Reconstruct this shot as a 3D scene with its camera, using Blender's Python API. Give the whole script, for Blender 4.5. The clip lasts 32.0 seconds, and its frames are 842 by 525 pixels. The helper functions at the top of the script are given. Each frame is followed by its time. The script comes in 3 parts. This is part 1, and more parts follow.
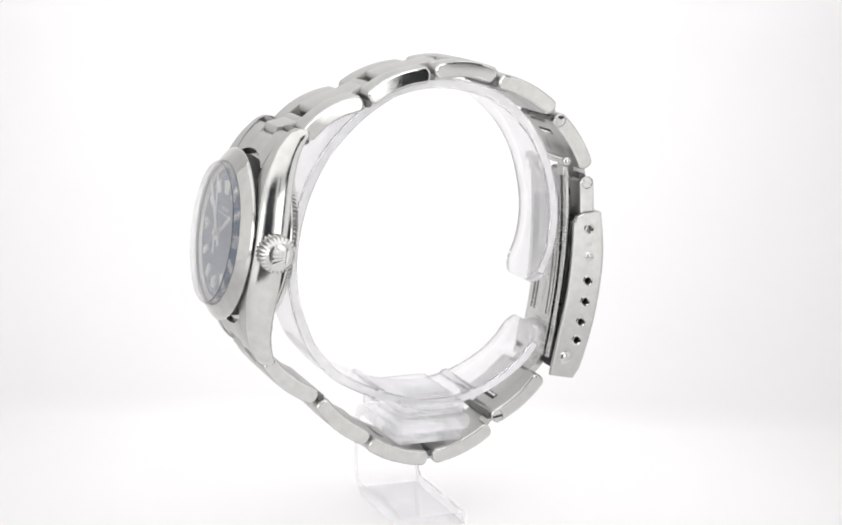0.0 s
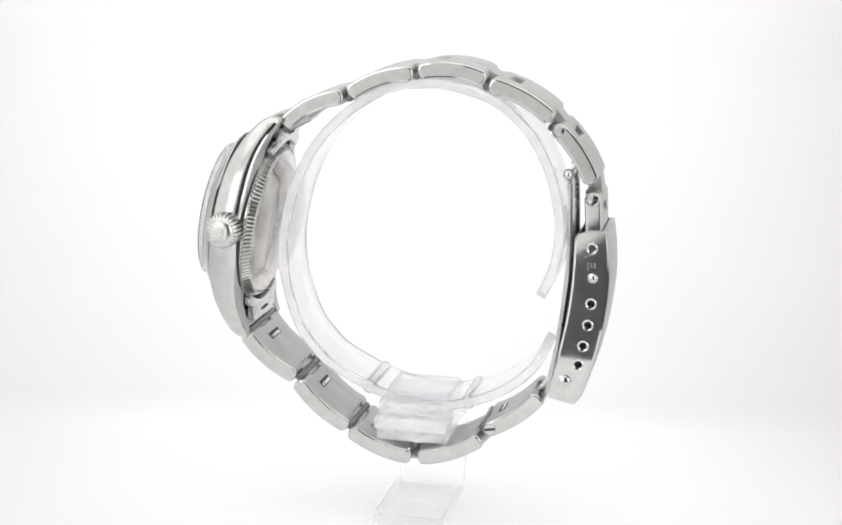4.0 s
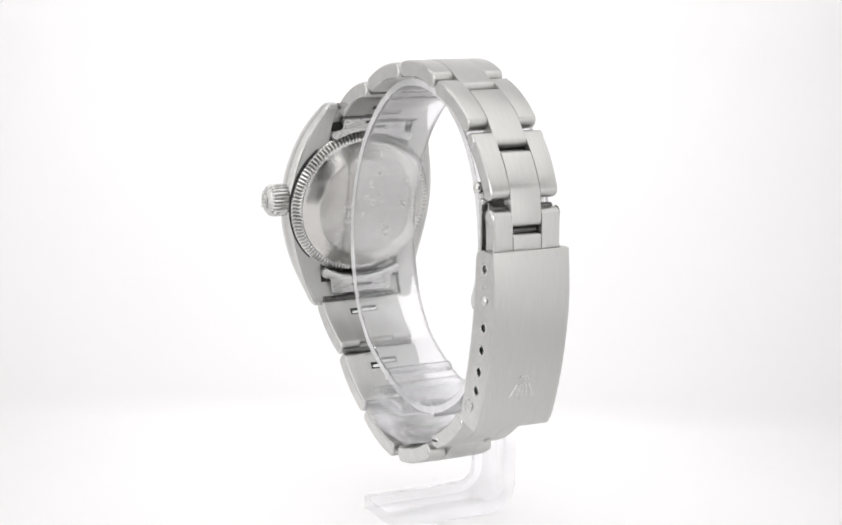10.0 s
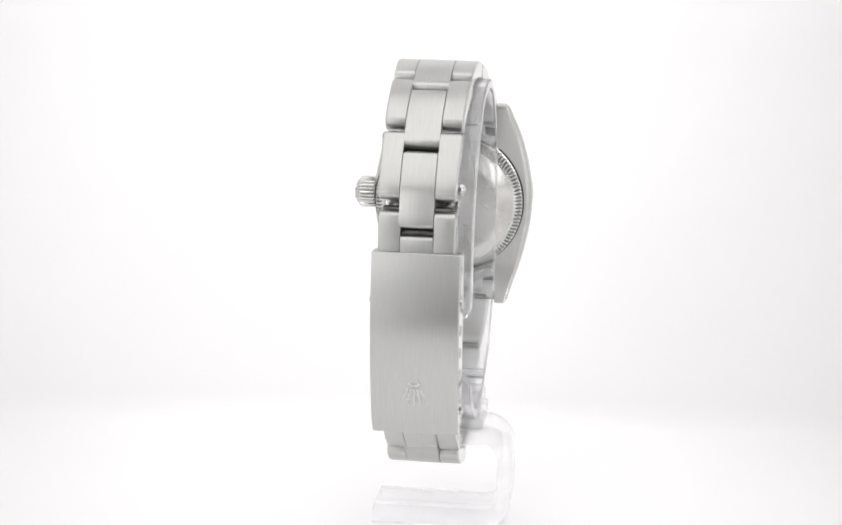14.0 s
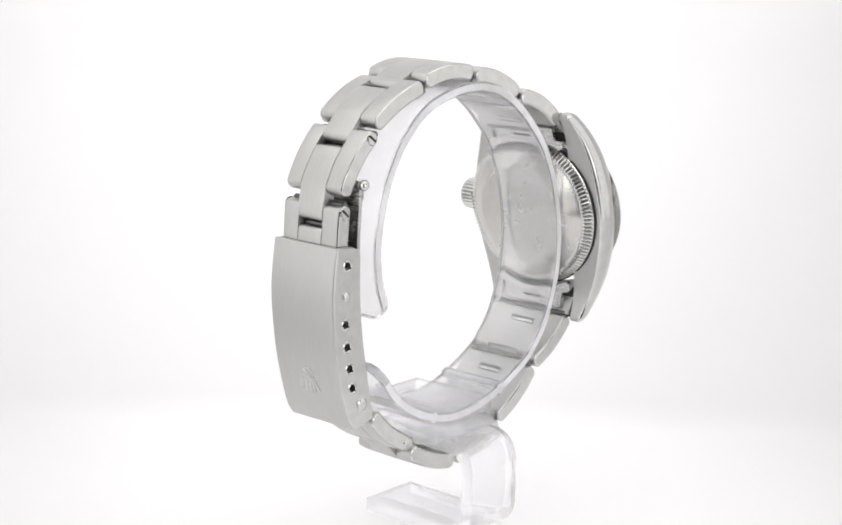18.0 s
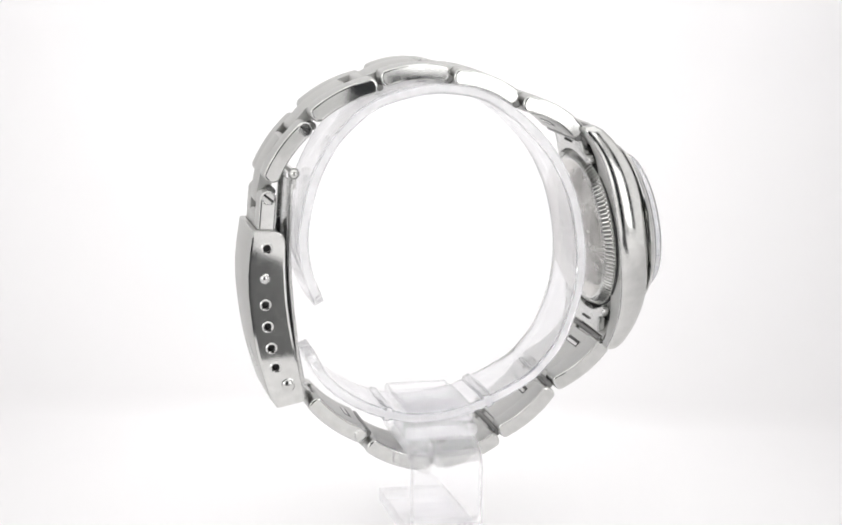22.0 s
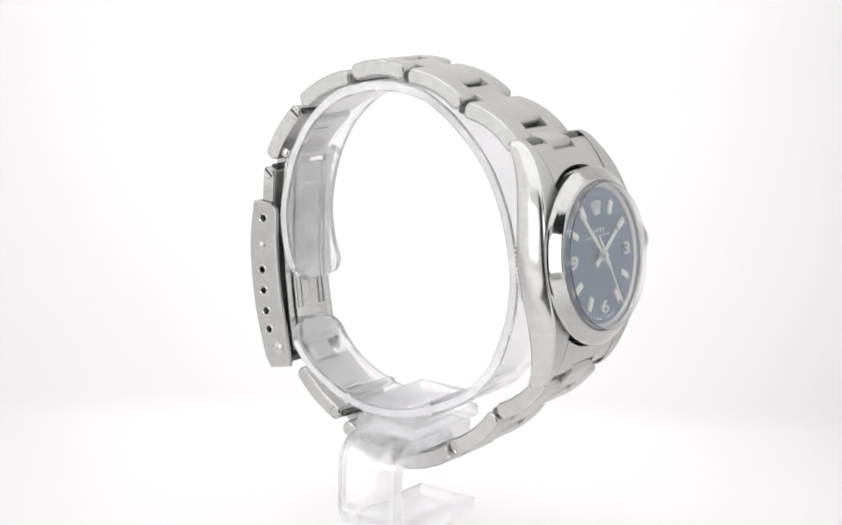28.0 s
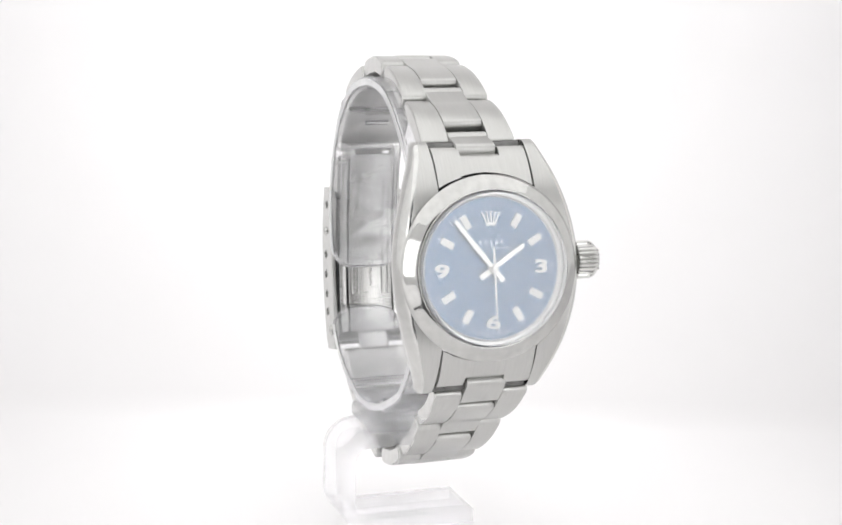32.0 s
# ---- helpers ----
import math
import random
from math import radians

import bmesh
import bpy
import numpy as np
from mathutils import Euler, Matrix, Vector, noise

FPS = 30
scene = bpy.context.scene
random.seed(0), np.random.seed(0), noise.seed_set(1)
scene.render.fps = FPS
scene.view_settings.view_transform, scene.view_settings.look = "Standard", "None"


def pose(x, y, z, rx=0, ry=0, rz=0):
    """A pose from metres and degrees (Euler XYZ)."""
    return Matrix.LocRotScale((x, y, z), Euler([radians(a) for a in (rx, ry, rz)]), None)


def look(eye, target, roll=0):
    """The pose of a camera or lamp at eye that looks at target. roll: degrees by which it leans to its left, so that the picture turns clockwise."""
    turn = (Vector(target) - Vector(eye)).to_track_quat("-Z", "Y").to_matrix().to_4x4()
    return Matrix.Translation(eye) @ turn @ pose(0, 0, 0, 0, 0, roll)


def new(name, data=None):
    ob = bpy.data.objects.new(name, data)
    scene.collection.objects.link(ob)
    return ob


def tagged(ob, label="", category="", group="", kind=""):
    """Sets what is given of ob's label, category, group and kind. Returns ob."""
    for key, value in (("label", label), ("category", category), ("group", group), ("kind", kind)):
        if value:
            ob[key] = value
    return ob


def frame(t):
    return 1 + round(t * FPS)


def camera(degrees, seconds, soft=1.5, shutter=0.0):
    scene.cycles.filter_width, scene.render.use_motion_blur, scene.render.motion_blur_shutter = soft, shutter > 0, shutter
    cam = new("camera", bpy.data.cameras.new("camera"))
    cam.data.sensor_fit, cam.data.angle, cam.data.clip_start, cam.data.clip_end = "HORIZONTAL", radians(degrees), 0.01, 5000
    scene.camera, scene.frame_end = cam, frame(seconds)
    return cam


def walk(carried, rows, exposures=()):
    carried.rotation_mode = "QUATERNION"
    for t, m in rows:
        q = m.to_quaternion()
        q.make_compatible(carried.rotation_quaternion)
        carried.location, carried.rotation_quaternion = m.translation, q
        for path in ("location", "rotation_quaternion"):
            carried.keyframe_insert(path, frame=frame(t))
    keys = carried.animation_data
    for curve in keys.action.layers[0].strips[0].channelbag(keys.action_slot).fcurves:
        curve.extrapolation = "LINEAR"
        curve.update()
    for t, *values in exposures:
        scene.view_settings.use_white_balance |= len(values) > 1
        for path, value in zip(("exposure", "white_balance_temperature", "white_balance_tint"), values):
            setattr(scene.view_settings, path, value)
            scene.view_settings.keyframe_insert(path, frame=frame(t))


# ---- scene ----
# The scene is laid out in units of MM metres, in the turning frame of the watch:
# x towards the dial, y towards the crown (three o'clock), z up; the turntable's axis is the z axis.
MM = 0.00089
RATE, PHASE = -8.5298, 202.85      # degrees a second, degrees at the start
OFFSET = -2.08                     # the bracelet's middle plane beside the axis

# ---- camera ----
cam = camera(28.23, 32.0, soft=1.8)
CAM = pose(0.0, -265.6 * MM, 101.0 * MM, 77.69, -1.305, 0.430)
walk(cam, [(0.0, CAM), (32.0, CAM)])

# ---- light ----
world = bpy.data.worlds.new("studio")
world.use_nodes = True
world.node_tree.nodes["Background"].inputs[0].default_value = (0.9, 0.92, 1.0, 1)
world.node_tree.nodes["Background"].inputs[1].default_value = 0.04
scene.world = world
PANEL_TOP, PANEL_SIDE, PANEL_FRONT, SOFTBOX, SHEET_GLOW, BACK_GLOW = 0.95, 0.47, 0.23, 2.0, 0.28, 0.40
scene.view_settings.exposure = 0.0


# ---- materials ----
def nodes_of(name):
    m = bpy.data.materials.new(name)
    m.use_nodes = True
    t = m.node_tree
    return m, t, t.nodes["Principled BSDF"]


def coords(t, scale, kind="Object"):
    c = t.nodes.new("ShaderNodeTexCoord")
    mp = t.nodes.new("ShaderNodeMapping")
    mp.inputs["Scale"].default_value = scale
    t.links.new(c.outputs[kind], mp.inputs[0])
    return mp.outputs[0]


def noise_tex(t, vec, scale=1.0, detail=3.0):
    n = t.nodes.new("ShaderNodeTexNoise")
    n.inputs["Scale"].default_value = scale
    n.inputs["Detail"].default_value = detail
    t.links.new(vec, n.inputs["Vector"])
    return n.outputs["Fac"]


def ramp(t, fac, lo, hi, a=0.3, b=0.7):
    r = t.nodes.new("ShaderNodeMapRange")
    r.inputs["From Min"].default_value, r.inputs["From Max"].default_value = a, b
    r.inputs["To Min"].default_value, r.inputs["To Max"].default_value = lo, hi
    t.links.new(fac, r.inputs["Value"])
    return r.outputs[0]


def mix_col(t, fac, a, b):
    m = t.nodes.new("ShaderNodeMix")
    m.data_type = "RGBA"
    m.inputs[6].default_value, m.inputs[7].default_value = (*a, 1), (*b, 1)
    t.links.new(fac, m.inputs[0])
    return m.outputs[2]


def bump(t, bsdf, height, strength, dist):
    b = t.nodes.new("ShaderNodeBump")
    b.inputs["Strength"].default_value = strength
    b.inputs["Distance"].default_value = dist
    t.links.new(height, b.inputs["Height"])
    t.links.new(b.outputs[0], bsdf.inputs["Normal"])


def steel(name, rough, spread, grain=None, relief=0.0, a=(0.58, 0.58, 0.565), b=(0.65, 0.65, 0.634), across=0.0):
    """Stainless steel: hairline grain along the way that the second scale is small, wear in slow patches."""
    m, t, p = nodes_of(name)
    p.inputs["Metallic"].default_value = 1.0
    slow = noise_tex(t, coords(t, (1, 1, 1)), 260, 4)
    fine = noise_tex(t, coords(t, grain), 1.0, 2) if grain else noise_tex(t, coords(t, (1, 1, 1)), 800, 3)
    t.links.new(mix_col(t, ramp(t, fine, 0, 1), a, b), p.inputs["Base Color"])
    add = t.nodes.new("ShaderNodeMath")
    add.operation = "ADD"
    t.links.new(ramp(t, fine, rough - spread, rough + spread), add.inputs[0])
    t.links.new(ramp(t, slow, -spread * 0.6, spread * 0.6), add.inputs[1])
    t.links.new(add.outputs[0], p.inputs["Roughness"])
    if relief:
        bump(t, p, fine, relief, 0.00002)
    if across:      # hairlines along the strap spread the light across it
        way = t.nodes.new("ShaderNodeVectorTransform")
        way.vector_type, way.convert_from, way.convert_to = "VECTOR", "OBJECT", "WORLD"
        way.inputs[0].default_value = (0, 1, 0)
        t.links.new(way.outputs[0], p.inputs["Tangent"])
        p.inputs["Anisotropic"].default_value = across
    return m


def turned_steel(m, middle, amount):
    """Turning marks run in circles round the middle, so that light fans out from it."""
    t = m.node_tree
    p = t.nodes["Principled BSDF"]
    away = t.nodes.new("ShaderNodeVectorMath")
    away.operation = "SUBTRACT"
    away.inputs[1].default_value = middle
    t.links.new(coords(t, (1, 1, 1)), away.inputs[0])
    way = t.nodes.new("ShaderNodeVectorTransform")
    way.vector_type, way.convert_from, way.convert_to = "VECTOR", "OBJECT", "WORLD"
    t.links.new(away.outputs[0], way.inputs[0])
    t.links.new(way.outputs[0], p.inputs["Tangent"])
    p.inputs["Anisotropic"].default_value = amount


BRUSHED = steel("brushed_steel", 0.37, 0.03, (300, 16000, 300), 0.075, (0.50, 0.50, 0.487), (0.565, 0.565, 0.55), 0.7)
SATIN = steel("satin_steel", 0.24, 0.05, (600, 600, 9000), 0.15, (0.55, 0.55, 0.54), (0.62, 0.62, 0.61))
POLISHED = steel("polished_steel", 0.05, 0.015)
BEAD = steel("ground_steel", 0.22, 0.03, (3000, 900, 3000))
CASE_POLISH = steel("worn_polished_steel", 0.15, 0.03)
BEZEL_POLISH = steel("polished_bezel_steel", 0.07, 0.02, None, 0.0, (0.50, 0.50, 0.487), (0.56, 0.56, 0.546))
# darkened steel: shade of link gaps and grooves sits in its colour
SHADED_STEEL = steel("shaded_steel", 0.35, 0.08, None, 0.0, (0.11, 0.11, 0.107), (0.20, 0.20, 0.195))
BACKSTEEL = steel("case_back_steel", 0.24, 0.04, None, 0.0, (0.57, 0.56, 0.54), (0.63, 0.615, 0.595))


def plain(name, col, rough, metal=0.0, scale=900, vary=0.12):
    m, t, p = nodes_of(name)
    p.inputs["Metallic"].default_value = metal
    f = noise_tex(t, coords(t, (1, 1, 1)), scale, 4)
    t.links.new(mix_col(t, ramp(t, f, 0, 1), tuple(c * (1 - vary) for c in col), tuple(min(1, c * (1 + vary)) for c in col)), p.inputs["Base Color"])
    t.links.new(ramp(t, f, rough * 0.85, rough * 1.15), p.inputs["Roughness"])
    return m


# near-black: shade of gaps, slots and hollows as colour; grime in screw slots
SHADE_GRIME = plain("dark_shade_and_grime", (0.03, 0.03, 0.03), 0.6)
# grey that paints the dark line of the crystal's gap
GAP_GREY = plain("grey_gap", (0.16, 0.16, 0.165), 0.45)
SILVER = plain("bright_silver", (0.70, 0.70, 0.69), 0.36, 1.0, 1500, 0.03)
RING = plain("matt_silver", (0.46, 0.46, 0.455), 0.32, 1.0, 1500, 0.05)
LUME = plain("white_lume", (0.80, 0.81, 0.80), 0.5, 0.0, 3000, 0.05)
EDGE = plain("ground_crystal_edge", (0.72, 0.73, 0.74), 0.3, 0.0, 2000, 0.05)
PRINT = plain("pale_print", (0.62, 0.66, 0.72), 0.5, 0.0, 3000, 0.06)
ETCH = plain("etched_mark", (0.62, 0.61, 0.60), 0.5, 1.0, 4000, 0.1)
TABLE = plain("dark_table", (0.05, 0.05, 0.052), 0.5, 0.0, 60, 0.3)
FABRIC = plain("white_fabric", (0.80, 0.80, 0.805), 0.9, 0.0, 700, 0.02)
SHEET = plain("white_sheet", (0.665, 0.656, 0.660), 0.75, 0.0, 60, 0.004)      # a glow that fades by place is added below


def glow_by_place(m, spots):
    """Adds glow to a sheet by place, without a lamp: each spot has a place, a strength, and the reach over which it
    fades.
    """
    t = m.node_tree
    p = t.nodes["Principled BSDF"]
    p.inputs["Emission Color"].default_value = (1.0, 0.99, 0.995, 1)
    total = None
    for at, strength, near, reach in spots:
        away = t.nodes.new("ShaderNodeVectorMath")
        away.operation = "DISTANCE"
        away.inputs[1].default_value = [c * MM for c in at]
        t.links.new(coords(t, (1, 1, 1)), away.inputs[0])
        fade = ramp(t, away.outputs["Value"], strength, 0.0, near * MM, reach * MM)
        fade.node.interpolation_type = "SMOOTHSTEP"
        if at[2] < 0:      # the floor's added glow weakens where the sheet begins to rise
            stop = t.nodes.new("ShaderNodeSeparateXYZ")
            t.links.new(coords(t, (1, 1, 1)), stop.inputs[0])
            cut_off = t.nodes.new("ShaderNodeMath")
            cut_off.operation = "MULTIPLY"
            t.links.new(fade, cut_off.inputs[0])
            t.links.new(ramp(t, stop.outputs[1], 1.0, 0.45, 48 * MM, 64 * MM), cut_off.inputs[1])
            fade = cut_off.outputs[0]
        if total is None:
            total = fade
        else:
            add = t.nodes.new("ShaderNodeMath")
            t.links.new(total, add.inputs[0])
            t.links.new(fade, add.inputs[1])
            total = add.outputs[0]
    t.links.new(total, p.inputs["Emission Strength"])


# added glow: under the watch, up the back, out of view for reflections
glow_by_place(SHEET, [((0, 0, -20), SHEET_GLOW, 20, 125), ((0, -40, -300), 0.02, 300, 380), ((0, -165, -10), 0.35, 40, 140), ((180, -210, -10), 0.40, 60, 195), ((-180, -210, -10), 0.40, 60, 195), ((-10, 122, 95), BACK_GLOW, 25, 180)])


def dial_blue():
    """Brushed silver under a clear blue lacquer, which is deeper the flatter one looks through it."""
    m, t, p = nodes_of("blue_sunburst_dial")
    p.inputs["Metallic"].default_value = 0.75
    f = noise_tex(t, coords(t, (1, 1, 1)), 5000, 3)
    t.links.new(mix_col(t, f, (0.70, 0.70, 0.70), (0.84, 0.84, 0.84)), p.inputs["Base Color"])
    t.links.new(ramp(t, f, 0.30, 0.38), p.inputs["Roughness"])
    p.inputs["Coat Weight"].default_value = 1.0
    p.inputs["Coat IOR"].default_value = 1.3
    p.inputs["Coat Roughness"].default_value = 0.35
    p.inputs["Coat Tint"].default_value = (0.057, 0.147, 0.287, 1)
    return m


def clear(name, ior, rough, tint):
    m, t, p = nodes_of(name)
    f = noise_tex(t, coords(t, (1, 1, 1)), 350, 4)
    p.inputs["Base Color"].default_value = (*tint, 1)
    p.inputs["Transmission Weight"].default_value = 1.0
    p.inputs["IOR"].default_value = ior
    t.links.new(ramp(t, f, rough, rough * 3, 0.45, 0.8), p.inputs["Roughness"])
    return m


def acrylic(name, milk, straight=0.0, rough=0.0):
    """Clear cast acrylic; milk mixes in white as a painted veil of reflected tent light."""
    m, t, p = nodes_of(name)
    p.inputs["Base Color"].default_value = (0.95, 0.95, 0.96, 1)
    p.inputs["Roughness"].default_value = 0.5
    f = noise_tex(t, coords(t, (1, 1, 1)), 500, 4)
    glass = t.nodes.new("ShaderNodeBsdfGlass")
    glass.inputs["Color"].default_value = (0.992, 0.992, 0.998, 1)
    glass.inputs["IOR"].default_value = 1.49
    glass.inputs["Roughness"].default_value = rough
    body = t.nodes.new("ShaderNodeMixShader")      # thin walls let part of the light straight through
    body.inputs[0].default_value = straight
    see = t.nodes.new("ShaderNodeBsdfTransparent")
    t.links.new(glass.outputs[0], body.inputs[1])
    t.links.new(see.outputs[0], body.inputs[2])
    veil = t.nodes.new("ShaderNodeMixShader")
    t.links.new(ramp(t, f, *milk), veil.inputs[0])
    t.links.new(body.outputs[0], veil.inputs[1])
    t.links.new(p.outputs[0], veil.inputs[2])
    t.links.new(veil.outputs[0], t.nodes["Material Output"].inputs[0])
    return m


def glow(name, strength, col=(1.0, 0.995, 0.99)):
    """Diffusion fabric lit from outside."""
    m, t, p = nodes_of(name)
    f = noise_tex(t, coords(t, (1, 1, 1)), 9, 3)
    p.inputs["Base Color"].default_value = (0.6, 0.6, 0.6, 1)
    p.inputs["Roughness"].default_value = 0.9
    p.inputs["Emission Color"].default_value = (*col, 1)
    t.links.new(ramp(t, f, strength * 0.96, strength * 1.04), p.inputs["Emission Strength"])
    return m


DIAL_BLUE = dial_blue()
CRYSTAL = clear("sapphire_crystal", 1.77, 0.0, (0.995, 0.998, 1))
# cut edges get most white, in place of light piped through them
CUT_EDGE = acrylic("acrylic_cut_edge", (0.46, 0.56), 0.3, 0.02)
ARRIS = acrylic("acrylic_arris", (0.06, 0.12), 0.45)
ACRYLIC = acrylic("clear_acrylic", (0.055, 0.095), 0.12)
THICK_ACRYLIC = acrylic("thick_clear_acrylic", (0.02, 0.04), 0.5)
BRACKET_EDGE = acrylic("bracket_cut_edge", (0.14, 0.22), 0.3, 0.02)
# white in the rim paints the crystal's veil of reflections
RIM_GLASS = acrylic("clear_crystal_rim", (0.05, 0.08), 0.6)
GLOW_TOP = glow("lit_fabric_top", PANEL_TOP)
GLOW_SIDE = glow("lit_fabric_side", PANEL_SIDE)
GLOW_FRONT = glow("lit_fabric_front", PANEL_FRONT)
GLOW_BOX = glow("softbox_face", SOFTBOX)


# ---- mesh helpers ----
def part(name, bm, material, parent=None, label="", sharp=32, shadow=True):
    """Links a bmesh, drawn in units of MM, as one mesh object under a thing or a part."""
    bmesh.ops.scale(bm, vec=(MM, MM, MM), verts=bm.verts)
    bmesh.ops.recalc_face_normals(bm, faces=bm.faces)
    me = bpy.data.meshes.new(name)
    bm.to_mesh(me)
    bm.free()
    for mat in (material if isinstance(material, (list, tuple)) else [material]):
        me.materials.append(mat)
    me.polygons.foreach_set("use_smooth", [True] * len(me.polygons))
    me.set_sharp_from_angle(angle=radians(sharp))
    ob = new(name, me)
    ob.parent = parent
    ob.visible_shadow = shadow
    if label:
        tagged(ob, label)
    return ob


def join(*bms):
    out = bmesh.new()
    for b in bms:
        me = bpy.data.meshes.new("piece")
        b.to_mesh(me)
        out.from_mesh(me)
        b.free()
        bpy.data.meshes.remove(me)
    return out


def shift_outline(pts, d):
    """The closed outline moved inwards by d (outline runs anticlockwise)."""
    out, n = [], len(pts)
    for i in range(n):
        a, b, c = Vector(pts[i - 1]), Vector(pts[i]), Vector(pts[(i + 1) % n])
        e, f = (b - a), (c - b)
        e = e.normalized() if e.length > 1e-9 else f.normalized()
        f = f.normalized() if f.length > 1e-9 else e
        nn = Vector((-e.y, e.x)) + Vector((-f.y, f.x))
        nn = nn.normalized() if nn.length > 1e-6 else Vector((-e.y, e.x))
        out.append(b + nn * d)
    return out


def area(pts):
    return sum(pts[i - 1][0] * pts[i][1] - pts[i][0] * pts[i - 1][1] for i in range(len(pts)))


def loft(rings, cap=True):
    bm = bmesh.new()
    rows = [[bm.verts.new(p) for p in ring] for ring in rings]
    n = len(rows[0])
    for r, s in zip(rows, rows[1:]):
        for i in range(n):
            bm.faces.new((r[i - 1], r[i], s[i], s[i - 1]))
    if cap:
        bm.faces.new(rows[0])
        bm.faces.new(rows[-1])
    return bm


def slab(outline, y0, y1, b, b1=None):
    """A solid with that outline in x and z, from y0 to y1, its rims bevelled by b (at y1 by b1)."""
    if area(outline) < 0:
        outline = outline[::-1]
    b1 = b if b1 is None else b1
    rings = []
    for y, d in ((y0, b), (y0 + b * 0.08, b * 0.6), (y0 + b * 0.3, b * 0.3), (y0 + b * 0.6, b * 0.08), (y0 + b, 0),
                 (y1 - b1, 0), (y1 - b1 * 0.6, b1 * 0.08), (y1 - b1 * 0.3, b1 * 0.3), (y1 - b1 * 0.08, b1 * 0.6), (y1, b1)):
        rings.append([(p[0], y, p[1]) for p in (shift_outline(outline, d) if d else outline)])
    return loft(rings)


def lathe(profile, segs=96, closed=False):
    """Turns (radius, height) pairs round the local z axis."""
    rings = []
    for r, z in profile:
        rings.append([(max(r, 1e-3) * math.cos(2 * math.pi * k / segs), max(r, 1e-3) * math.sin(2 * math.pi * k / segs), z) for k in range(segs)])
    if closed:
        rings.append(rings[0])
        bm = loft(rings, cap=False)
        bmesh.ops.remove_doubles(bm, verts=bm.verts, dist=1e-6)
        return bm
    return loft(rings)


def bent(path, th, square=False):
    """Outline of a bowed bar with rounded ends round the middle line path, th thick."""
    pts = [Vector(p) for p in path]
    left, right = [], []
    for i, p in enumerate(pts):
        d = (pts[min(i + 1, len(pts) - 1)] - pts[max(i - 1, 0)]).normalized()
        n = Vector((-d.y, d.x)) * th / 2
        left.append(p + n)
        right.append(p - n)

    def cap(p, d):
        n = Vector((-d.y, d.x))
        return [p + n * (th / 2) * math.cos(a) + d * (th / 2) * 0.75 * math.sin(a) for a in (math.pi * k / 14 for k in range(1, 14))]
    if square:
        return [tuple(v) for v in left + right[::-1]]
    end, start = (pts[-1] - pts[-2]).normalized(), (pts[0] - pts[1]).normalized()
    return [tuple(v) for v in left + cap(pts[-1], end) + right[::-1] + cap(pts[0], start)]


def bow(e0, e1, sag, th, out, n=10):
    """Middle line from e0 to e1, bowed to the side away from the loop's middle, shortened for the caps."""
    a, b = Vector(e0), Vector(e1)
    d = (b - a).normalized()
    a, b = a + d * th * 0.36, b - d * th * 0.36
    nn = Vector((-d.y, d.x))
    if nn.dot((a + b) / 2 - Vector(out)) < 0:
        nn = -nn
    return [a.lerp(b, k / n) + nn * sag * (1 - (2 * k / n - 1) ** 2) for k in range(n + 1)]


def turned(bm, m):
    bm.transform(m)
    return bm


def tube(p, q, r, segs=20, rim=0.15):
    """A rod from p to q with eased rims."""
    p, q = Vector(p), Vector(q)
    h = (q - p).length
    bm = lathe([(r - rim, 0), (r, rim), (r, h - rim), (r - rim, h)], segs)
    m = Matrix.Translation(p) @ (q - p).to_track_quat("Z", "Y").to_matrix().to_4x4()
    return turned(bm, m)


def ball(p, r):
    bm = bmesh.new()
    bmesh.ops.create_uvsphere(bm, u_segments=16, v_segments=10, radius=r)
    return turned(bm, Matrix.Translation(p))


def block(x0, x1, y0, y1, z0, z1, b=0.2):
    outline = [(x0 + b, z0), (x1 - b, z0), (x1, z0 + b), (x1, z1 - b), (x1 - b, z1), (x0 + b, z1), (x0, z1 - b), (x0, z0 + b)]
    return slab(outline, y0, y1, b)


def grid_solid(top, low):
    """A solid between two grids of points of the same size."""
    bm = bmesh.new()
    t = [[bm.verts.new(p) for p in row] for row in top]
    l = [[bm.verts.new(p) for p in row] for row in low]
    n, k = len(t), len(t[0])
    for i in range(n - 1):
        for j in range(k - 1):
            bm.faces.new((t[i][j], t[i + 1][j], t[i + 1][j + 1], t[i][j + 1]))
            bm.faces.new((l[i][j], l[i][j + 1], l[i + 1][j + 1], l[i + 1][j]))
    for i in range(n - 1):
        bm.faces.new((t[i][0], l[i][0], l[i + 1][0], t[i + 1][0]))
        bm.faces.new((t[i][-1], t[i + 1][-1], l[i + 1][-1], l[i][-1]))
    for j in range(k - 1):
        bm.faces.new((t[0][j], t[0][j + 1], l[0][j + 1], l[0][j]))
        bm.faces.new((t[-1][j], l[-1][j], l[-1][j + 1], t[-1][j + 1]))
    return bm


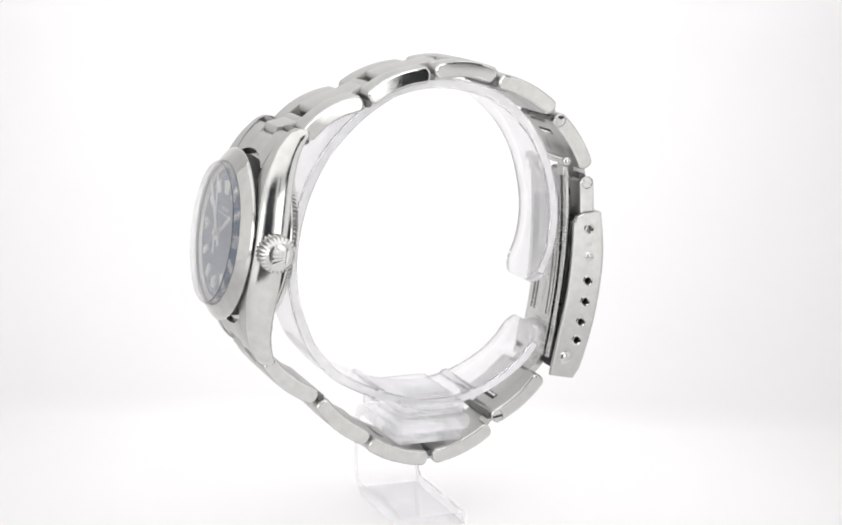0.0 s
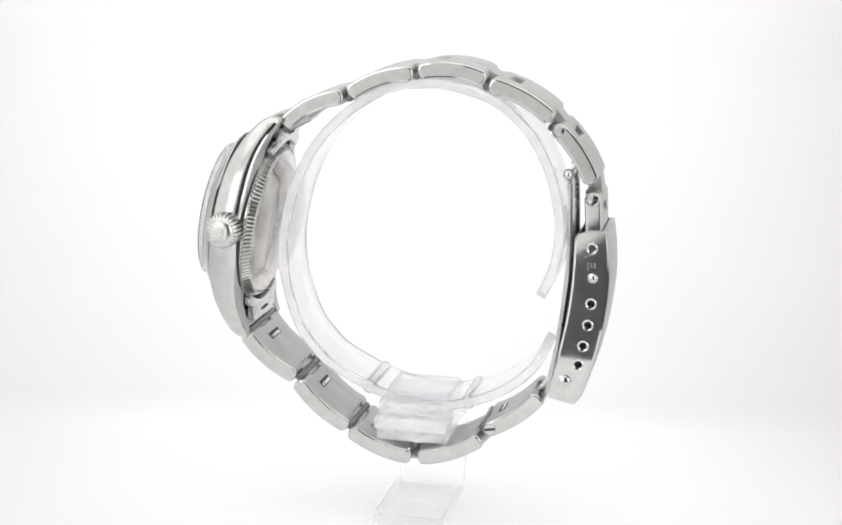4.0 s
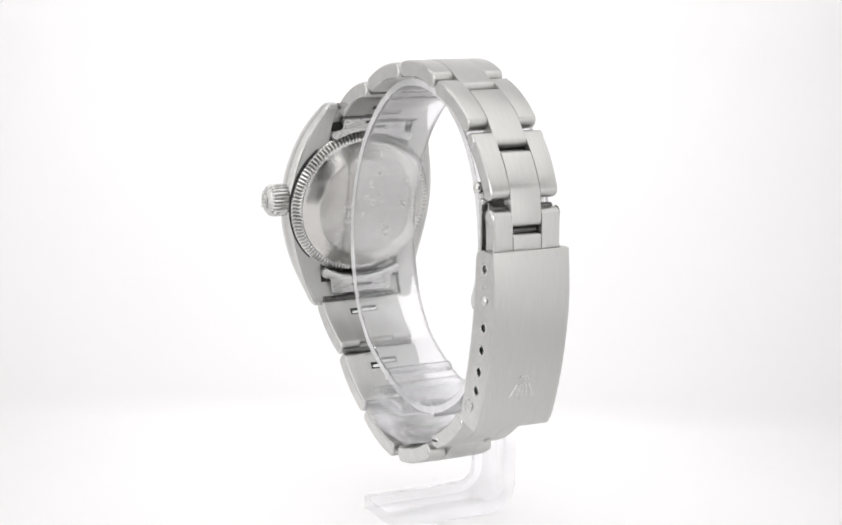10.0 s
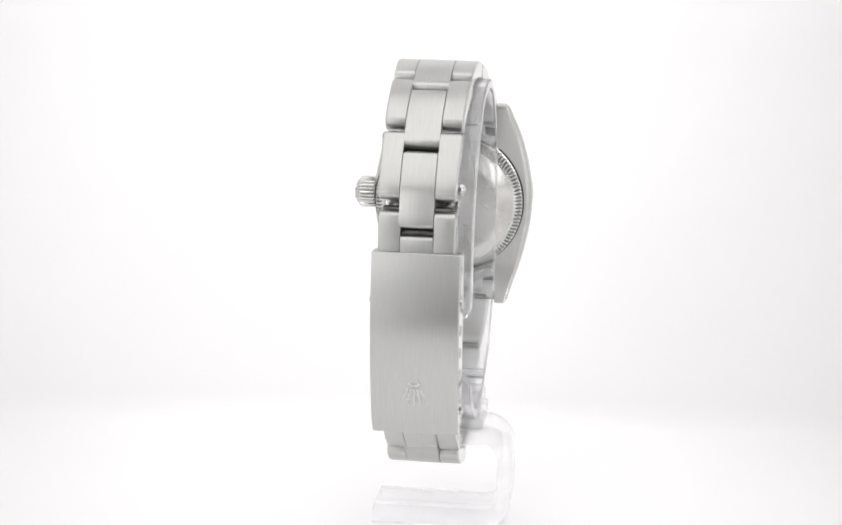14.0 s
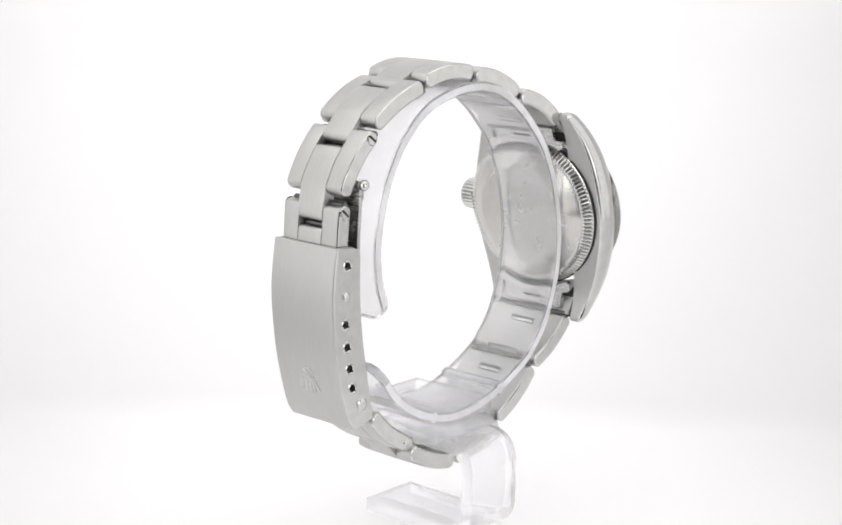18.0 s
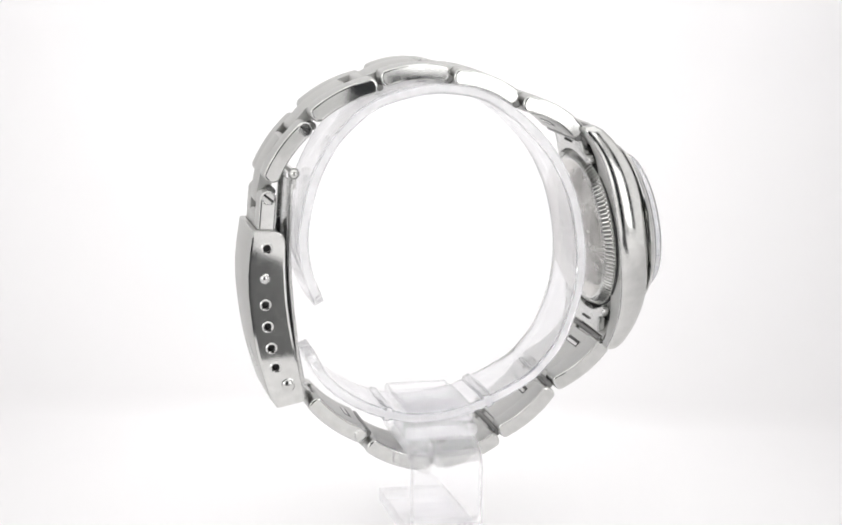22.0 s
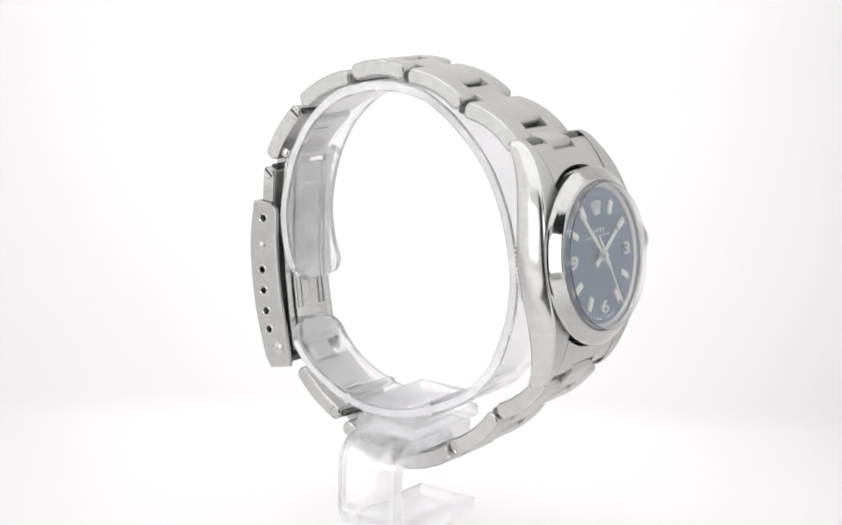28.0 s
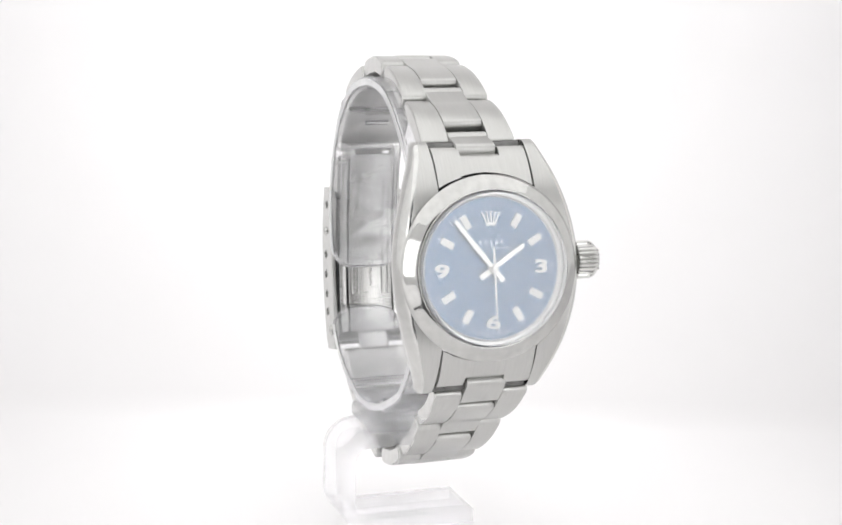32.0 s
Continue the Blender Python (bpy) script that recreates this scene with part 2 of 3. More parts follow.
def interp(xs, ys, x):
    """A smooth curve through (xs, ys), flat at its first point."""
    n = len(xs)
    x = min(max(x, xs[0]), xs[-1])
    k = max(i for i in range(n - 1) if xs[i] <= x)

    def slope(i):
        if i == 0:
            return 0.0
        if i == n - 1:
            return (ys[i] - ys[i - 1]) / (xs[i] - xs[i - 1])
        return (ys[i + 1] - ys[i - 1]) / (xs[i + 1] - xs[i - 1])
    h = xs[k + 1] - xs[k]
    t = (x - xs[k]) / h
    return ((2 * t ** 3 - 3 * t ** 2 + 1) * ys[k] + (t ** 3 - 2 * t ** 2 + t) * h * slope(k)
            + (3 * t ** 2 - 2 * t ** 3) * ys[k + 1] + (t ** 3 - t ** 2) * h * slope(k + 1))


def spline(pts, n=4):
    """A smooth line through the points, n steps between two of them."""
    p = [Vector(q) for q in pts]
    out = []
    for i in range(len(p) - 1):
        a, b, c, d = p[max(i - 1, 0)], p[i], p[i + 1], p[min(i + 2, len(p) - 1)]
        for k in range(n):
            t = k / n
            out.append(0.5 * (2 * b + (c - a) * t + (2 * a - 5 * b + 4 * c - d) * t * t + (3 * b - a - 3 * c + d) * t ** 3))
    return [tuple(v) for v in out + [p[-1]]]


def glyph(text, size, depth, fat=0.0):
    """A character as a raised mesh with its middle at the origin, in the plane of x and y."""
    cu = bpy.data.curves.new("glyph", "FONT")
    cu.body, cu.size, cu.extrude, cu.offset = text, size, depth, fat
    cu.resolution_u = 6
    ob = new("glyph", cu)
    dg = bpy.context.evaluated_depsgraph_get()
    me = bpy.data.meshes.new_from_object(ob.evaluated_get(dg))
    bm = bmesh.new()
    bm.from_mesh(me)
    bpy.data.objects.remove(ob)
    bpy.data.curves.remove(cu)
    bpy.data.meshes.remove(me)
    lo = [min(v.co[i] for v in bm.verts) for i in range(2)]
    hi = [max(v.co[i] for v in bm.verts) for i in range(2)]
    return turned(bm, Matrix.Translation((-(lo[0] + hi[0]) / 2, -(lo[1] + hi[1]) / 2, 0)))


def cut(bm, cutters):
    """Takes the cutters out of a solid, once, while building."""
    obs = []
    for b in (bm, cutters):
        bmesh.ops.recalc_face_normals(b, faces=b.faces)
        me = bpy.data.meshes.new("solid")
        b.to_mesh(me)
        b.free()
        obs.append(new("solid", me))
    mod = obs[0].modifiers.new("cut", "BOOLEAN")
    mod.object, mod.operation, mod.solver = obs[1], "DIFFERENCE", "EXACT"
    me = bpy.data.meshes.new_from_object(obs[0].evaluated_get(bpy.context.evaluated_depsgraph_get()))
    out = bmesh.new()
    out.from_mesh(me)
    for o in obs:
        bpy.data.objects.remove(o)
    return out


# ---- the light tent ----
def sheet(points, x0, x1, th=1.5):
    """A sheet that runs along (y, z) points, th thick on its under side."""
    pts = [Vector(p) for p in points]
    low = []
    for i, p in enumerate(pts):
        d = (pts[min(i + 1, len(pts) - 1)] - pts[max(i - 1, 0)]).normalized()
        low.append(p - Vector((-d.y, d.x)) * th)
    return loft([[(x, p.x, p.y) for p in pts + low[::-1]] for x in (x0, x1)])


FRONT, BEND, RISE, WIDE, TALL = -114.0, 52.0, 70.0, 300.0, 330.0
curve_pts = [(FRONT, 0.0), (-60, 0.0), (0, 0.0), (40, 0.0)]
curve_pts += [(BEND + RISE * math.sin(a), RISE * (1 - math.cos(a))) for a in (math.pi / 2 * k / 24 for k in range(25))]
curve_pts += [(BEND + RISE, TALL)]
NOTCH = (-45.0, 70.0)      # the sheet is cut away here, before the lens
apron = [(-330.0, 0.0), (-230.0, 0.0), (FRONT, 0.0)]
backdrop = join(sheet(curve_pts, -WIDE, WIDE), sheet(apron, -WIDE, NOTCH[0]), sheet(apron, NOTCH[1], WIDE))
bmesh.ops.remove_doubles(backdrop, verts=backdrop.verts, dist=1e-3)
tagged(part("backdrop", backdrop, SHEET), "seamless white sheet swept up to back wall, with an added glow", "backdrop", kind="structure")
BACK = BEND + RISE
for side, name in ((-1, "wall_left"), (1, "wall_right")):
    xs = sorted((side * (WIDE + 0.5), side * (WIDE + 4)))
    pieces = [block(*xs, -180, BACK, -2, TALL), block(*xs, -330, -180, -2, TALL if side < 0 else 36.0)]      # right wall, out of view, left open higher up for dark reflections in the dial
    tagged(part(name, join(*pieces), GLOW_SIDE), "white diffusion fabric side wall glowing softly", "tent wall", kind="structure")
tagged(part("ceiling", block(-WIDE - 4, WIDE + 4, -330, BACK + 4, TALL + 0.5, TALL + 4), GLOW_TOP), "white diffusion fabric ceiling lit from above", "tent ceiling", kind="structure")
GAP, SLIT, LINTEL = (-65.0, 90.0), (136.0, 168.0), 300.0
front = join(*[block(a, b, -334, -330.5, c, TALL) for a, b, c in ((-WIDE - 4, GAP[0], -2), (GAP[0], GAP[1], LINTEL), (GAP[1], SLIT[0], -2), (SLIT[0], SLIT[1], LINTEL), (SLIT[1], WIDE + 4, -2))])
tagged(part("wall_front", front, GLOW_FRONT), "white fabric front flaps with tall slit openings", "tent wall", kind="structure")
tagged(part("floor", block(-WIDE - 60, WIDE + 60, -420, BACK + 20, -8, -2.2), TABLE), "dark grey tabletop under the white sheet", "table", kind="structure")



def softbox(x, y, z):
    """A square softbox whose face looks at the watch; its fabric shell flares back to the lamp head."""
    m = look((x, y, z), (0, 0, 45)) @ Matrix.Rotation(math.pi, 4, "X")
    box = tagged(new("softbox"), "square white fabric softbox with glowing diffuser facing the watch", "softbox", group="studio lights")
    h = 82
    part("diffuser", turned(loft([[(-h, -h, a), (h, -h, a), (h, h, a), (-h, h, a)] for a in (0, 1.5)]), m), GLOW_BOX, box, "glowing white diffuser")
    shell = [[(-w, -w, a), (w, -w, a), (w, w, a), (-w, w, a)] for w, a in ((h + 3, 2), (h + 3, -4), (22, -60), (20, -80), (1, -80), (1, -78), (18, -76), (h + 1, -3))]
    shell = loft(shell + shell[:1], cap=False)
    bmesh.ops.remove_doubles(shell, verts=shell.verts, dist=1e-4)
    part("shell", turned(shell, m), FABRIC, box, "white fabric shell")
    return box


softbox(198, -288, 118)
softbox(-198, -288, 118)

# ---- the watch ----
watch = tagged(new("wristwatch"), "small stainless steel wristwatch with blue dial, closed on a clear stand", "watch")

TILT = radians(8.5)
U, N = Vector((-math.sin(TILT), 0, math.cos(TILT))), Vector((math.cos(TILT), 0, math.sin(TILT)))
C = Vector((33.6, 0.1, 49.45))
DZ = -0.18          # the dial lies this far under the head's origin
SIDE = 1.1         # the case back sits this far towards three
HEAD = Matrix(((0, U.x, N.x, C.x), (1, U.y, N.y, C.y), (0, U.z, N.z, C.z), (0, 0, 0, 1)))   # local x: to three, y: to twelve, z: out of the dial


def head(name, bm, material, parent=watch, label="", **k):
    return part(name, turned(bm, HEAD), material, parent, label, **k)


# the middle case: two flanks that end in lugs, and the core between them
US = [0, 4, 8, 11, 13.3, 15.2, 16.8, 17.7, 18.3]
VO = [14.05, 13.75, 12.95, 12.1, 11.3, 10.55, 9.95, 9.65, 9.2]
ZF = [-1.25, -1.3, -1.6, -2.2, -3.0, -3.9, -5.0, -5.8, -6.7]
ZB = [-6.1, -6.1, -6.2, -6.4, -6.8, -7.4, -8.1, -8.6, -8.4]
LUG_IN = 7.45


def flank(s):
    rings = []
    for k in range(-48, 49):
        u = 18.3 * math.sin(math.pi / 2 * k / 48)
        w = abs(u)
        vo, zf, zb = interp(US, VO, w), interp(US, ZF, w), interp(US, ZB, w)
        h = zf - zb
        g = h / 4.85
        pts = [(LUG_IN, zf), (vo - 1.25 * g, zf), (vo - 0.98 * g, zf - 0.05), (vo - 0.7 * g, zf - 0.25)]
        pts += [(vo + d * g, zf - h * f) for f, d in ((0.14, -0.42), (0.24, -0.24), (0.34, -0.09), (0.44, 0.02), (0.54, 0.09), (0.64, 0.11), (0.74, 0.07), (0.84, -0.05), (0.92, -0.2))]
        pts += [(vo - 0.55 * g, zb + 0.06), (vo - 0.8 * g, zb), (LUG_IN, zb)]
        off = interp([0, 8, 18.4], [0.6, 0.5, 0.2 if u > 0 else 0.0], w)
        rings.append([(s * v + off, u, z) for v, z in pts])
    return loft(rings)


core = lathe([(12.2, -6.2), (12.9, -6.0), (12.9, -3.4), (12.3, -3.2)], 96)
CASE = Matrix.Translation((SIDE, 0, 0))
case = head("middle_case", join(flank(1), flank(-1), turned(core, CASE)), [CASE_POLISH, BRUSHED])
RING_FACES, SECTIONS = 16, 96      # faces round a flank's section, and sections along it
for p in case.data.polygons:
    k = p.index % (RING_FACES * SECTIONS + 2)
    if p.index < 2 * (RING_FACES * SECTIONS + 2) and k % RING_FACES in (1, 15):
        p.material_index = 1
# dark ring put where only shade lies under the bezel
head("bezel_seat", lathe([(11.2, -3.3), (12.6, -3.3), (12.6, -1.02), (11.2, -1.02)], 96, True), SHADE_GRIME, label="dark ring that paints the shadow in the groove under the bezel")
DOME = spline([(11.34, 0.7), (11.46, 0.68), (11.75, 0.53), (12.15, 0.25), (12.65, -0.11), (13.2, -0.52), (13.46, -0.84)], 4)
head("bezel", lathe([(11.1, -0.6), (11.1, 0.52), (11.2, 0.65)] + DOME + [(13.42, -1.02), (13.0, -1.08), (12.6, -1.25), (11, -1.25)], 160, True), BEZEL_POLISH, label="smooth polished domed steel bezel")
head("flange_ring", lathe([(10.2, DZ + 0.02), (10.25, DZ + 0.06), (10.5, 0.2), (10.98, 0.24), (10.98, DZ)], 96, True), RING)
head("crystal_rim", lathe([(10.8, 0.62), (11.06, 0.62), (11.06, 1.57), (10.8, 1.57)], 96, True), RIM_GLASS, shadow=False)
# grey ring in place of the dark gap beside the crystal
head("crystal_gasket", lathe([(10.99, 0.2), (11.09, 0.2), (11.09, 0.6), (10.99, 0.6)], 96, True), GAP_GREY, label="thin grey ring standing in for the dark gap round the crystal")
head("crystal", lathe([(0.02, 1.58), (11.0, 1.58), (11.06, 1.62), (10.94, 1.73), (0.02, 1.73)], 96), [CRYSTAL, EDGE], label="flat clear sapphire crystal", sharp=20, shadow=False)
for p in bpy.data.objects["crystal"].data.polygons:
    if abs(p.normal.dot(N)) < 0.5:
        p.material_index = 1
DIALM = Matrix.Translation((0, 0, DZ))


def on_dial(name, bm, material, parent=watch, label=""):
    return part(name, turned(bm, HEAD @ DIALM), material, parent, label)


dial = on_dial("dial", lathe([(0.02, 0.0), (5, 0.0), (10.6, 0.0), (10.6, -0.4), (0.02, -0.4)], 96), DIAL_BLUE, label="dark blue sunburst dial")


def rot(a, r, h=0.0):
    """Pose on the dial, a degrees clockwise from twelve, r out from the middle, standing radially."""
    a = radians(-a)
    return Matrix.Translation((-r * math.sin(a), r * math.cos(a), h)) @ Matrix.Rotation(a, 4, "Z")


def bar(w, l, h, b=0.08):
    """A flat bar in the plane of x and y, h high."""
    o = [(-w / 2, -l / 2), (w / 2, -l / 2), (w / 2, l / 2), (-w / 2, l / 2)]
    i = shift_outline(o, b)
    return loft([[(p[0], p[1], 0) for p in o], [(p[0], p[1], h - b) for p in o], [(p[0], p[1], h) for p in i]])


for hour in (1, 2, 4, 5, 7, 8, 10, 11):
    mk = on_dial("hour_marker", turned(bar(1.02, 2.1, 0.28), rot(hour * 30, 7.75)), SILVER, dial, "silver baton hour marker filled with white lume")
    on_dial("lume", turned(bar(0.62, 1.7, 0.32, 0.05), rot(hour * 30, 7.75)), LUME, mk, "white lume filling")
for hour, txt in ((3, "3"), (6, "6"), (9, "9")):
    a = radians(hour * 30)
    at = Matrix.Translation((7.6 * math.sin(a), 7.7 * math.cos(a), 0.16)) @ Matrix.Diagonal((1.75, 1, 1, 1))
    nm = on_dial("numeral", turned(glyph(txt, 2.6, 0.16, 0.06), at), SILVER, dial, "silver arabic numeral filled with white lume")
    on_dial("lume", turned(glyph(txt, 2.6, 0.19, -0.01), at), LUME, nm, "white lume filling")
ticks = [turned(bar(0.09 if k % 5 else 0.16, 0.5, 0.03, 0.01), rot(k * 6, 9.2)) for k in range(60)]
on_dial("minute_track", join(*ticks), PRINT, dial, "fine pale printed minute track")
emblem = [turned(bar(1.5, 0.42, 0.25, 0.1), Matrix.Translation((0, 6.35, 0)))]
for k in (-2, -1, 0, 1, 2):
    emblem.append(turned(bar(0.2, 1.5, 0.22, 0.05), Matrix.Translation((0.34 * k + 0.14 * k, 7.35 - 0.06 * abs(k), 0)) @ Matrix.Rotation(radians(-11 * k), 4, "Z")))
    emblem.append(turned(ball((0, 0, 0.1), 0.19), Matrix.Translation((0.64 * k, 8.15 - 0.13 * abs(k), 0))))
on_dial("emblem", join(*emblem), SILVER, dial, "small silver fan-shaped emblem")
for w, h, y, k, fill in ((4.1, 0.6, 3.75, 5, 0.4), (7.0, 0.26, 2.9, 17, 0.5)):
    on_dial("print_line", join(*[turned(bar(w / k * fill, h, 0.03, 0.01), Matrix.Translation(((i + 0.5) * w / k - w / 2, y, 0))) for i in range(k)]), PRINT, dial)
for s in (-1, 1):
    on_dial("print_line", join(*[turned(bar(0.16, 0.26, 0.03, 0.01), rot(180 + s * (5 + 2.2 * i), 9.5)) for i in range(6)]), PRINT, dial)


def hand_blade(w0, w1, l, tail, wt, h):
    o = [(-wt / 2, -tail), (wt / 2, -tail), (wt / 2, -tail * 0.45), (w0 / 2 * 0.8, 0), (w0 / 2, l * 0.3), (w1 / 2, l * 0.97), (0, l), (-w1 / 2, l * 0.97), (-w0 / 2, l * 0.3), (-w0 / 2 * 0.8, 0), (-wt / 2, -tail * 0.45)]
    i = shift_outline(o, 0.06)
    return loft([[(*p, h) for p in o], [(*p, h + 0.1) for p in o], [(*p, h + 0.16) for p in i]])


HOUR_AT, MINUTE_AT, SECOND_END = 56.4, 321.0, 178.5
hour_hand = part("hour_hand", join(hand_blade(0.75, 0.7, 5.85, 2.3, 0.85, 0.45), lathe([(0.75, 0.4), (0.75, 0.62)], 24)), SILVER, watch, "silver baton hour hand")
minute_hand = part("minute_hand", join(hand_blade(0.72, 0.6, 9.2, 2.3, 0.8, 0.8), lathe([(0.62, 0.75), (0.62, 0.98)], 24)), SILVER, watch, "silver baton minute hand")
second_hand = part("second_hand", join(hand_blade(0.26, 0.16, 9.0, 3.2, 0.34, 1.15), lathe([(0.5, 1.1), (0.5, 1.35), (0.3, 1.45)], 24)), SILVER, watch, "thin silver sweep seconds hand")


def hand_pose(deg):
    m = HEAD @ DIALM @ Matrix.Rotation(radians(-deg), 4, "Z")
    return Matrix.Translation(m.translation * MM) @ m.to_3x3().to_4x4()


hour_hand.matrix_basis = hand_pose(HOUR_AT)

# crown
CR = Matrix.Translation((13.95, 0.3, -3.9)) @ Matrix.Rotation(radians(90), 4, "Y")
rings = []
CROWN_TEETH = 26
for z, r, d in ((0.35, 2.2, 0), (0.45, 2.75, 0.12), (0.7, 2.86, 0.2), (2.75, 2.86, 0.2), (3.2, 2.76, 0.17), (3.45, 2.55, 0.08), (3.6, 2.36, 0.0), (3.82, 2.18, 0), (4.0, 1.75, 0), (4.1, 1.0, 0), (4.14, 0.02, 0)):
    ring = []
    for k in range(CROWN_TEETH * 6):
        rr = 0.92 * (r + d * (1, 1, 1, 0.2, -1, 0.2)[k % 6])
        ring.append((rr * math.cos(2 * math.pi * k / (CROWN_TEETH * 6)), rr * math.sin(2 * math.pi * k / (CROWN_TEETH * 6)), z))
    rings.append(ring)
crown = head("crown", turned(loft(rings), CR), BEAD, label="fluted steel winding crown")
head("crown_tube", turned(lathe([(1.9, -1.5), (1.9, 1.1), (1.2, 1.2)], 40), CR), POLISHED)
mark = [turned(bar(0.3, 1.9, 0.16, 0.05), Matrix.Translation((0.5 * k, 0.3, 4.08)) @ Matrix.Rotation(radians(-13 * k), 4, "Z")) for k in (-2, -1, 0, 1, 2)]
mark.append(turned(bar(1.9, 0.4, 0.16, 0.05), Matrix.Translation((0, -1.05, 4.08))))
head("emblem", turned(join(*mark), CR @ Matrix.Rotation(radians(90), 4, "Z")), POLISHED, crown)

# screwed case back with its fluted rim
rings = []
TEETH = 118
for r, z, d in ((11.9, -5.9, 0), (13.0, -6.2, 0), (13.05, -6.6, 0), (12.85, -6.7, 0.0), (12.9, -6.85, 0.14), (12.82, -7.0, 0.24), (12.1, -7.85, 0.22), (11.75, -7.98, 0.08), (11.5, -7.99, 0)):
    rings.append([((r + (d if k % 4 < 2 else -d)) * math.cos(2 * math.pi * k / (TEETH * 4)), (r + (d if k % 4 < 2 else -d)) * math.sin(2 * math.pi * k / (TEETH * 4)), z) for k in range(TEETH * 4)])
back = head("case_back", turned(lathe([(0.02, -6.0), (11.5, -6.0), (11.5, -7.95), (11.3, -8.1), (10.7, -8.4), (9.9, -8.82), (9.2, -9.15), (8.9, -9.26), (8.6, -9.31), (0.02, -9.36)], 128), CASE), BACKSTEEL, label="plain steel screwed case back")
turned_steel(BACKSTEEL, (HEAD @ Vector((SIDE, 0, -9.2))) * MM, 0.75)
# dark outline painted in for the shadow gap at the rim
head("gasket", turned(lathe([(12.4, -6.3), (13.3, -6.3), (13.3, -6.14), (12.4, -6.14)], 96, True), CASE), SHADE_GRIME, back, "dark ring that paints the shadow gap round the case back")
rim = head("fluted_rim", turned(loft(rings), CASE), [CASE_POLISH, SHADED_STEEL], back, "fluted steel case back rim")
for p in rim.data.polygons:      # shade in the grooves, painted with the dark steel
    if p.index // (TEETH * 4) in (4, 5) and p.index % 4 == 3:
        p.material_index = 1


# end links between the lugs
def end_link(s):
    cols = [-7.26, -7.2, -6, -4.5, -3.1, -3.0, -1.5, 0, 1.5, 3.0, 3.1, 4.5, 6, 7.2, 7.26]
    top, low = [], []
    for v in cols:
        u0 = math.sqrt(max(13.7 ** 2 - v * v, 0))
        u1 = 17.35 if abs(v) > 3.05 else 16.3
        rt, rl = [], []
        for k in range(9):
            u = u0 + (u1 - u0) * k / 8
            z = interp(US, ZF, u) - 0.12 + 0.2 * (1 - k / 8) ** 2 - (0.15 if abs(v) > 7.22 else 0) - (0.35 if k == 8 else 0)
            rt.append((v, s * u, z))
            rl.append((v, s * u, z - (2.9 if k < 8 else 2.4)))
        top.append(rt)
        low.append(rl)
    return grid_solid(top, low)


for s in (1, -1):
    el = head("end_link", turned(end_link(s), Matrix.Translation((0.33, 0, 0))), BRUSHED, label="brushed steel end link between the lugs")
    half = [(v, math.sqrt(13.45 ** 2 - v * v)) for v in (0, 1.5, 3, 4.5, 5.8, 6.6)]
    ear = (6.55, math.sqrt(13.45 ** 2 - 6.55 ** 2) + 0.95)
    half += [(ear[0] + 0.88 * math.cos(a), ear[1] + 0.88 * math.sin(a)) for a in (radians(-60 + 25 * k) for k in range(8))]
    half += [(5.75, ear[1] + 1.25), (5.7, ear[1] + 1.9), (5.55, 16.15), (5.2, 16.35), (0, 16.35)]
    outline = half + [(-v, u) for v, u in half[-2:0:-1]]
    tab = slab(outline, 0.0, 1.15, 0.16)
    for v in tab.verts:
        v.co = Vector((v.co.x + 0.4, s * v.co.z, -8.05 + v.co.y - 0.16 * (v.co.z - 13.4)))
    head("tab", tab, SATIN, el, "smooth eared steel tab against the case back")
    # near-black block colours in the shade beside the lug
    head("recess", turned(block(-7.35, 7.35, -0.25, 0.25, 13.0, 16.5, 0.1), Matrix(((1, 0, 0, 0.3), (0, 0, s, 0), (0, 1, 0, -6.35), (0, 0, 0, 1)))), SHADE_GRIME, el, "dark block that paints the shade of the gap beside the lug")
    # slit in the tab, drawn as a dark painted bar
    head("slot", turned(bar(3.4, 0.4, 0.04, 0.01), Matrix.Translation((0.3, s * 15.0, -8.42)) @ Matrix.Rotation(radians(-8 * s), 4, "X")), SHADE_GRIME, el)
    head("hinge_tube", tube((-7.3, s * 17.4, -7.1), (7.3, s * 17.4, -7.1), 0.8), SHADED_STEEL, el)

# ---- bracelet ----
MID = (0.0, 44.0)
TOP = [((22.6, 65.2), (13.0, 70.25), 0.75, 7.35), ((12.1, 70.65), (1.75, 74.3), 0.65, 6.9), ((1.0, 74.6), (-9.75, 73.75), 0.65, 6.5),
       ((-10.3, 73.05), (-20.4, 67.95), 0.55, 6.1), ((-20.9, 66.9), (-27.05, 58.2), 0.45, 5.85), ((-27.0, 56.6), (-27.6, 46.0), 0.05, 5.7)]
LOW = [((28.7, 30.4), (20.3, 23.45), 0.55, 7.35), ((19.9, 22.85), (11.4, 15.6), 0.55, 6.85), ((11.1, 15.0), (0.75, 11.15), 0.55, 6.45),
       ((-0.35, 11.1), (-10.75, 15.0), 0.55, 6.05), ((-11.35, 16.4), (-20.1, 22.95), 0.5, 5.8)]
TH, SPLIT = 2.65, 0.24


def outward(pts, d):
    """The line moved away from the loop's middle by d."""
    out = []
    for i, p in enumerate(pts):
        e = (pts[min(i + 1, len(pts) - 1)] - pts[max(i - 1, 0)]).normalized()
        n = Vector((-e.y, e.x))
        out.append(p + n * (d if n.dot(p - Vector(MID)) > 0 else -d))
    return out


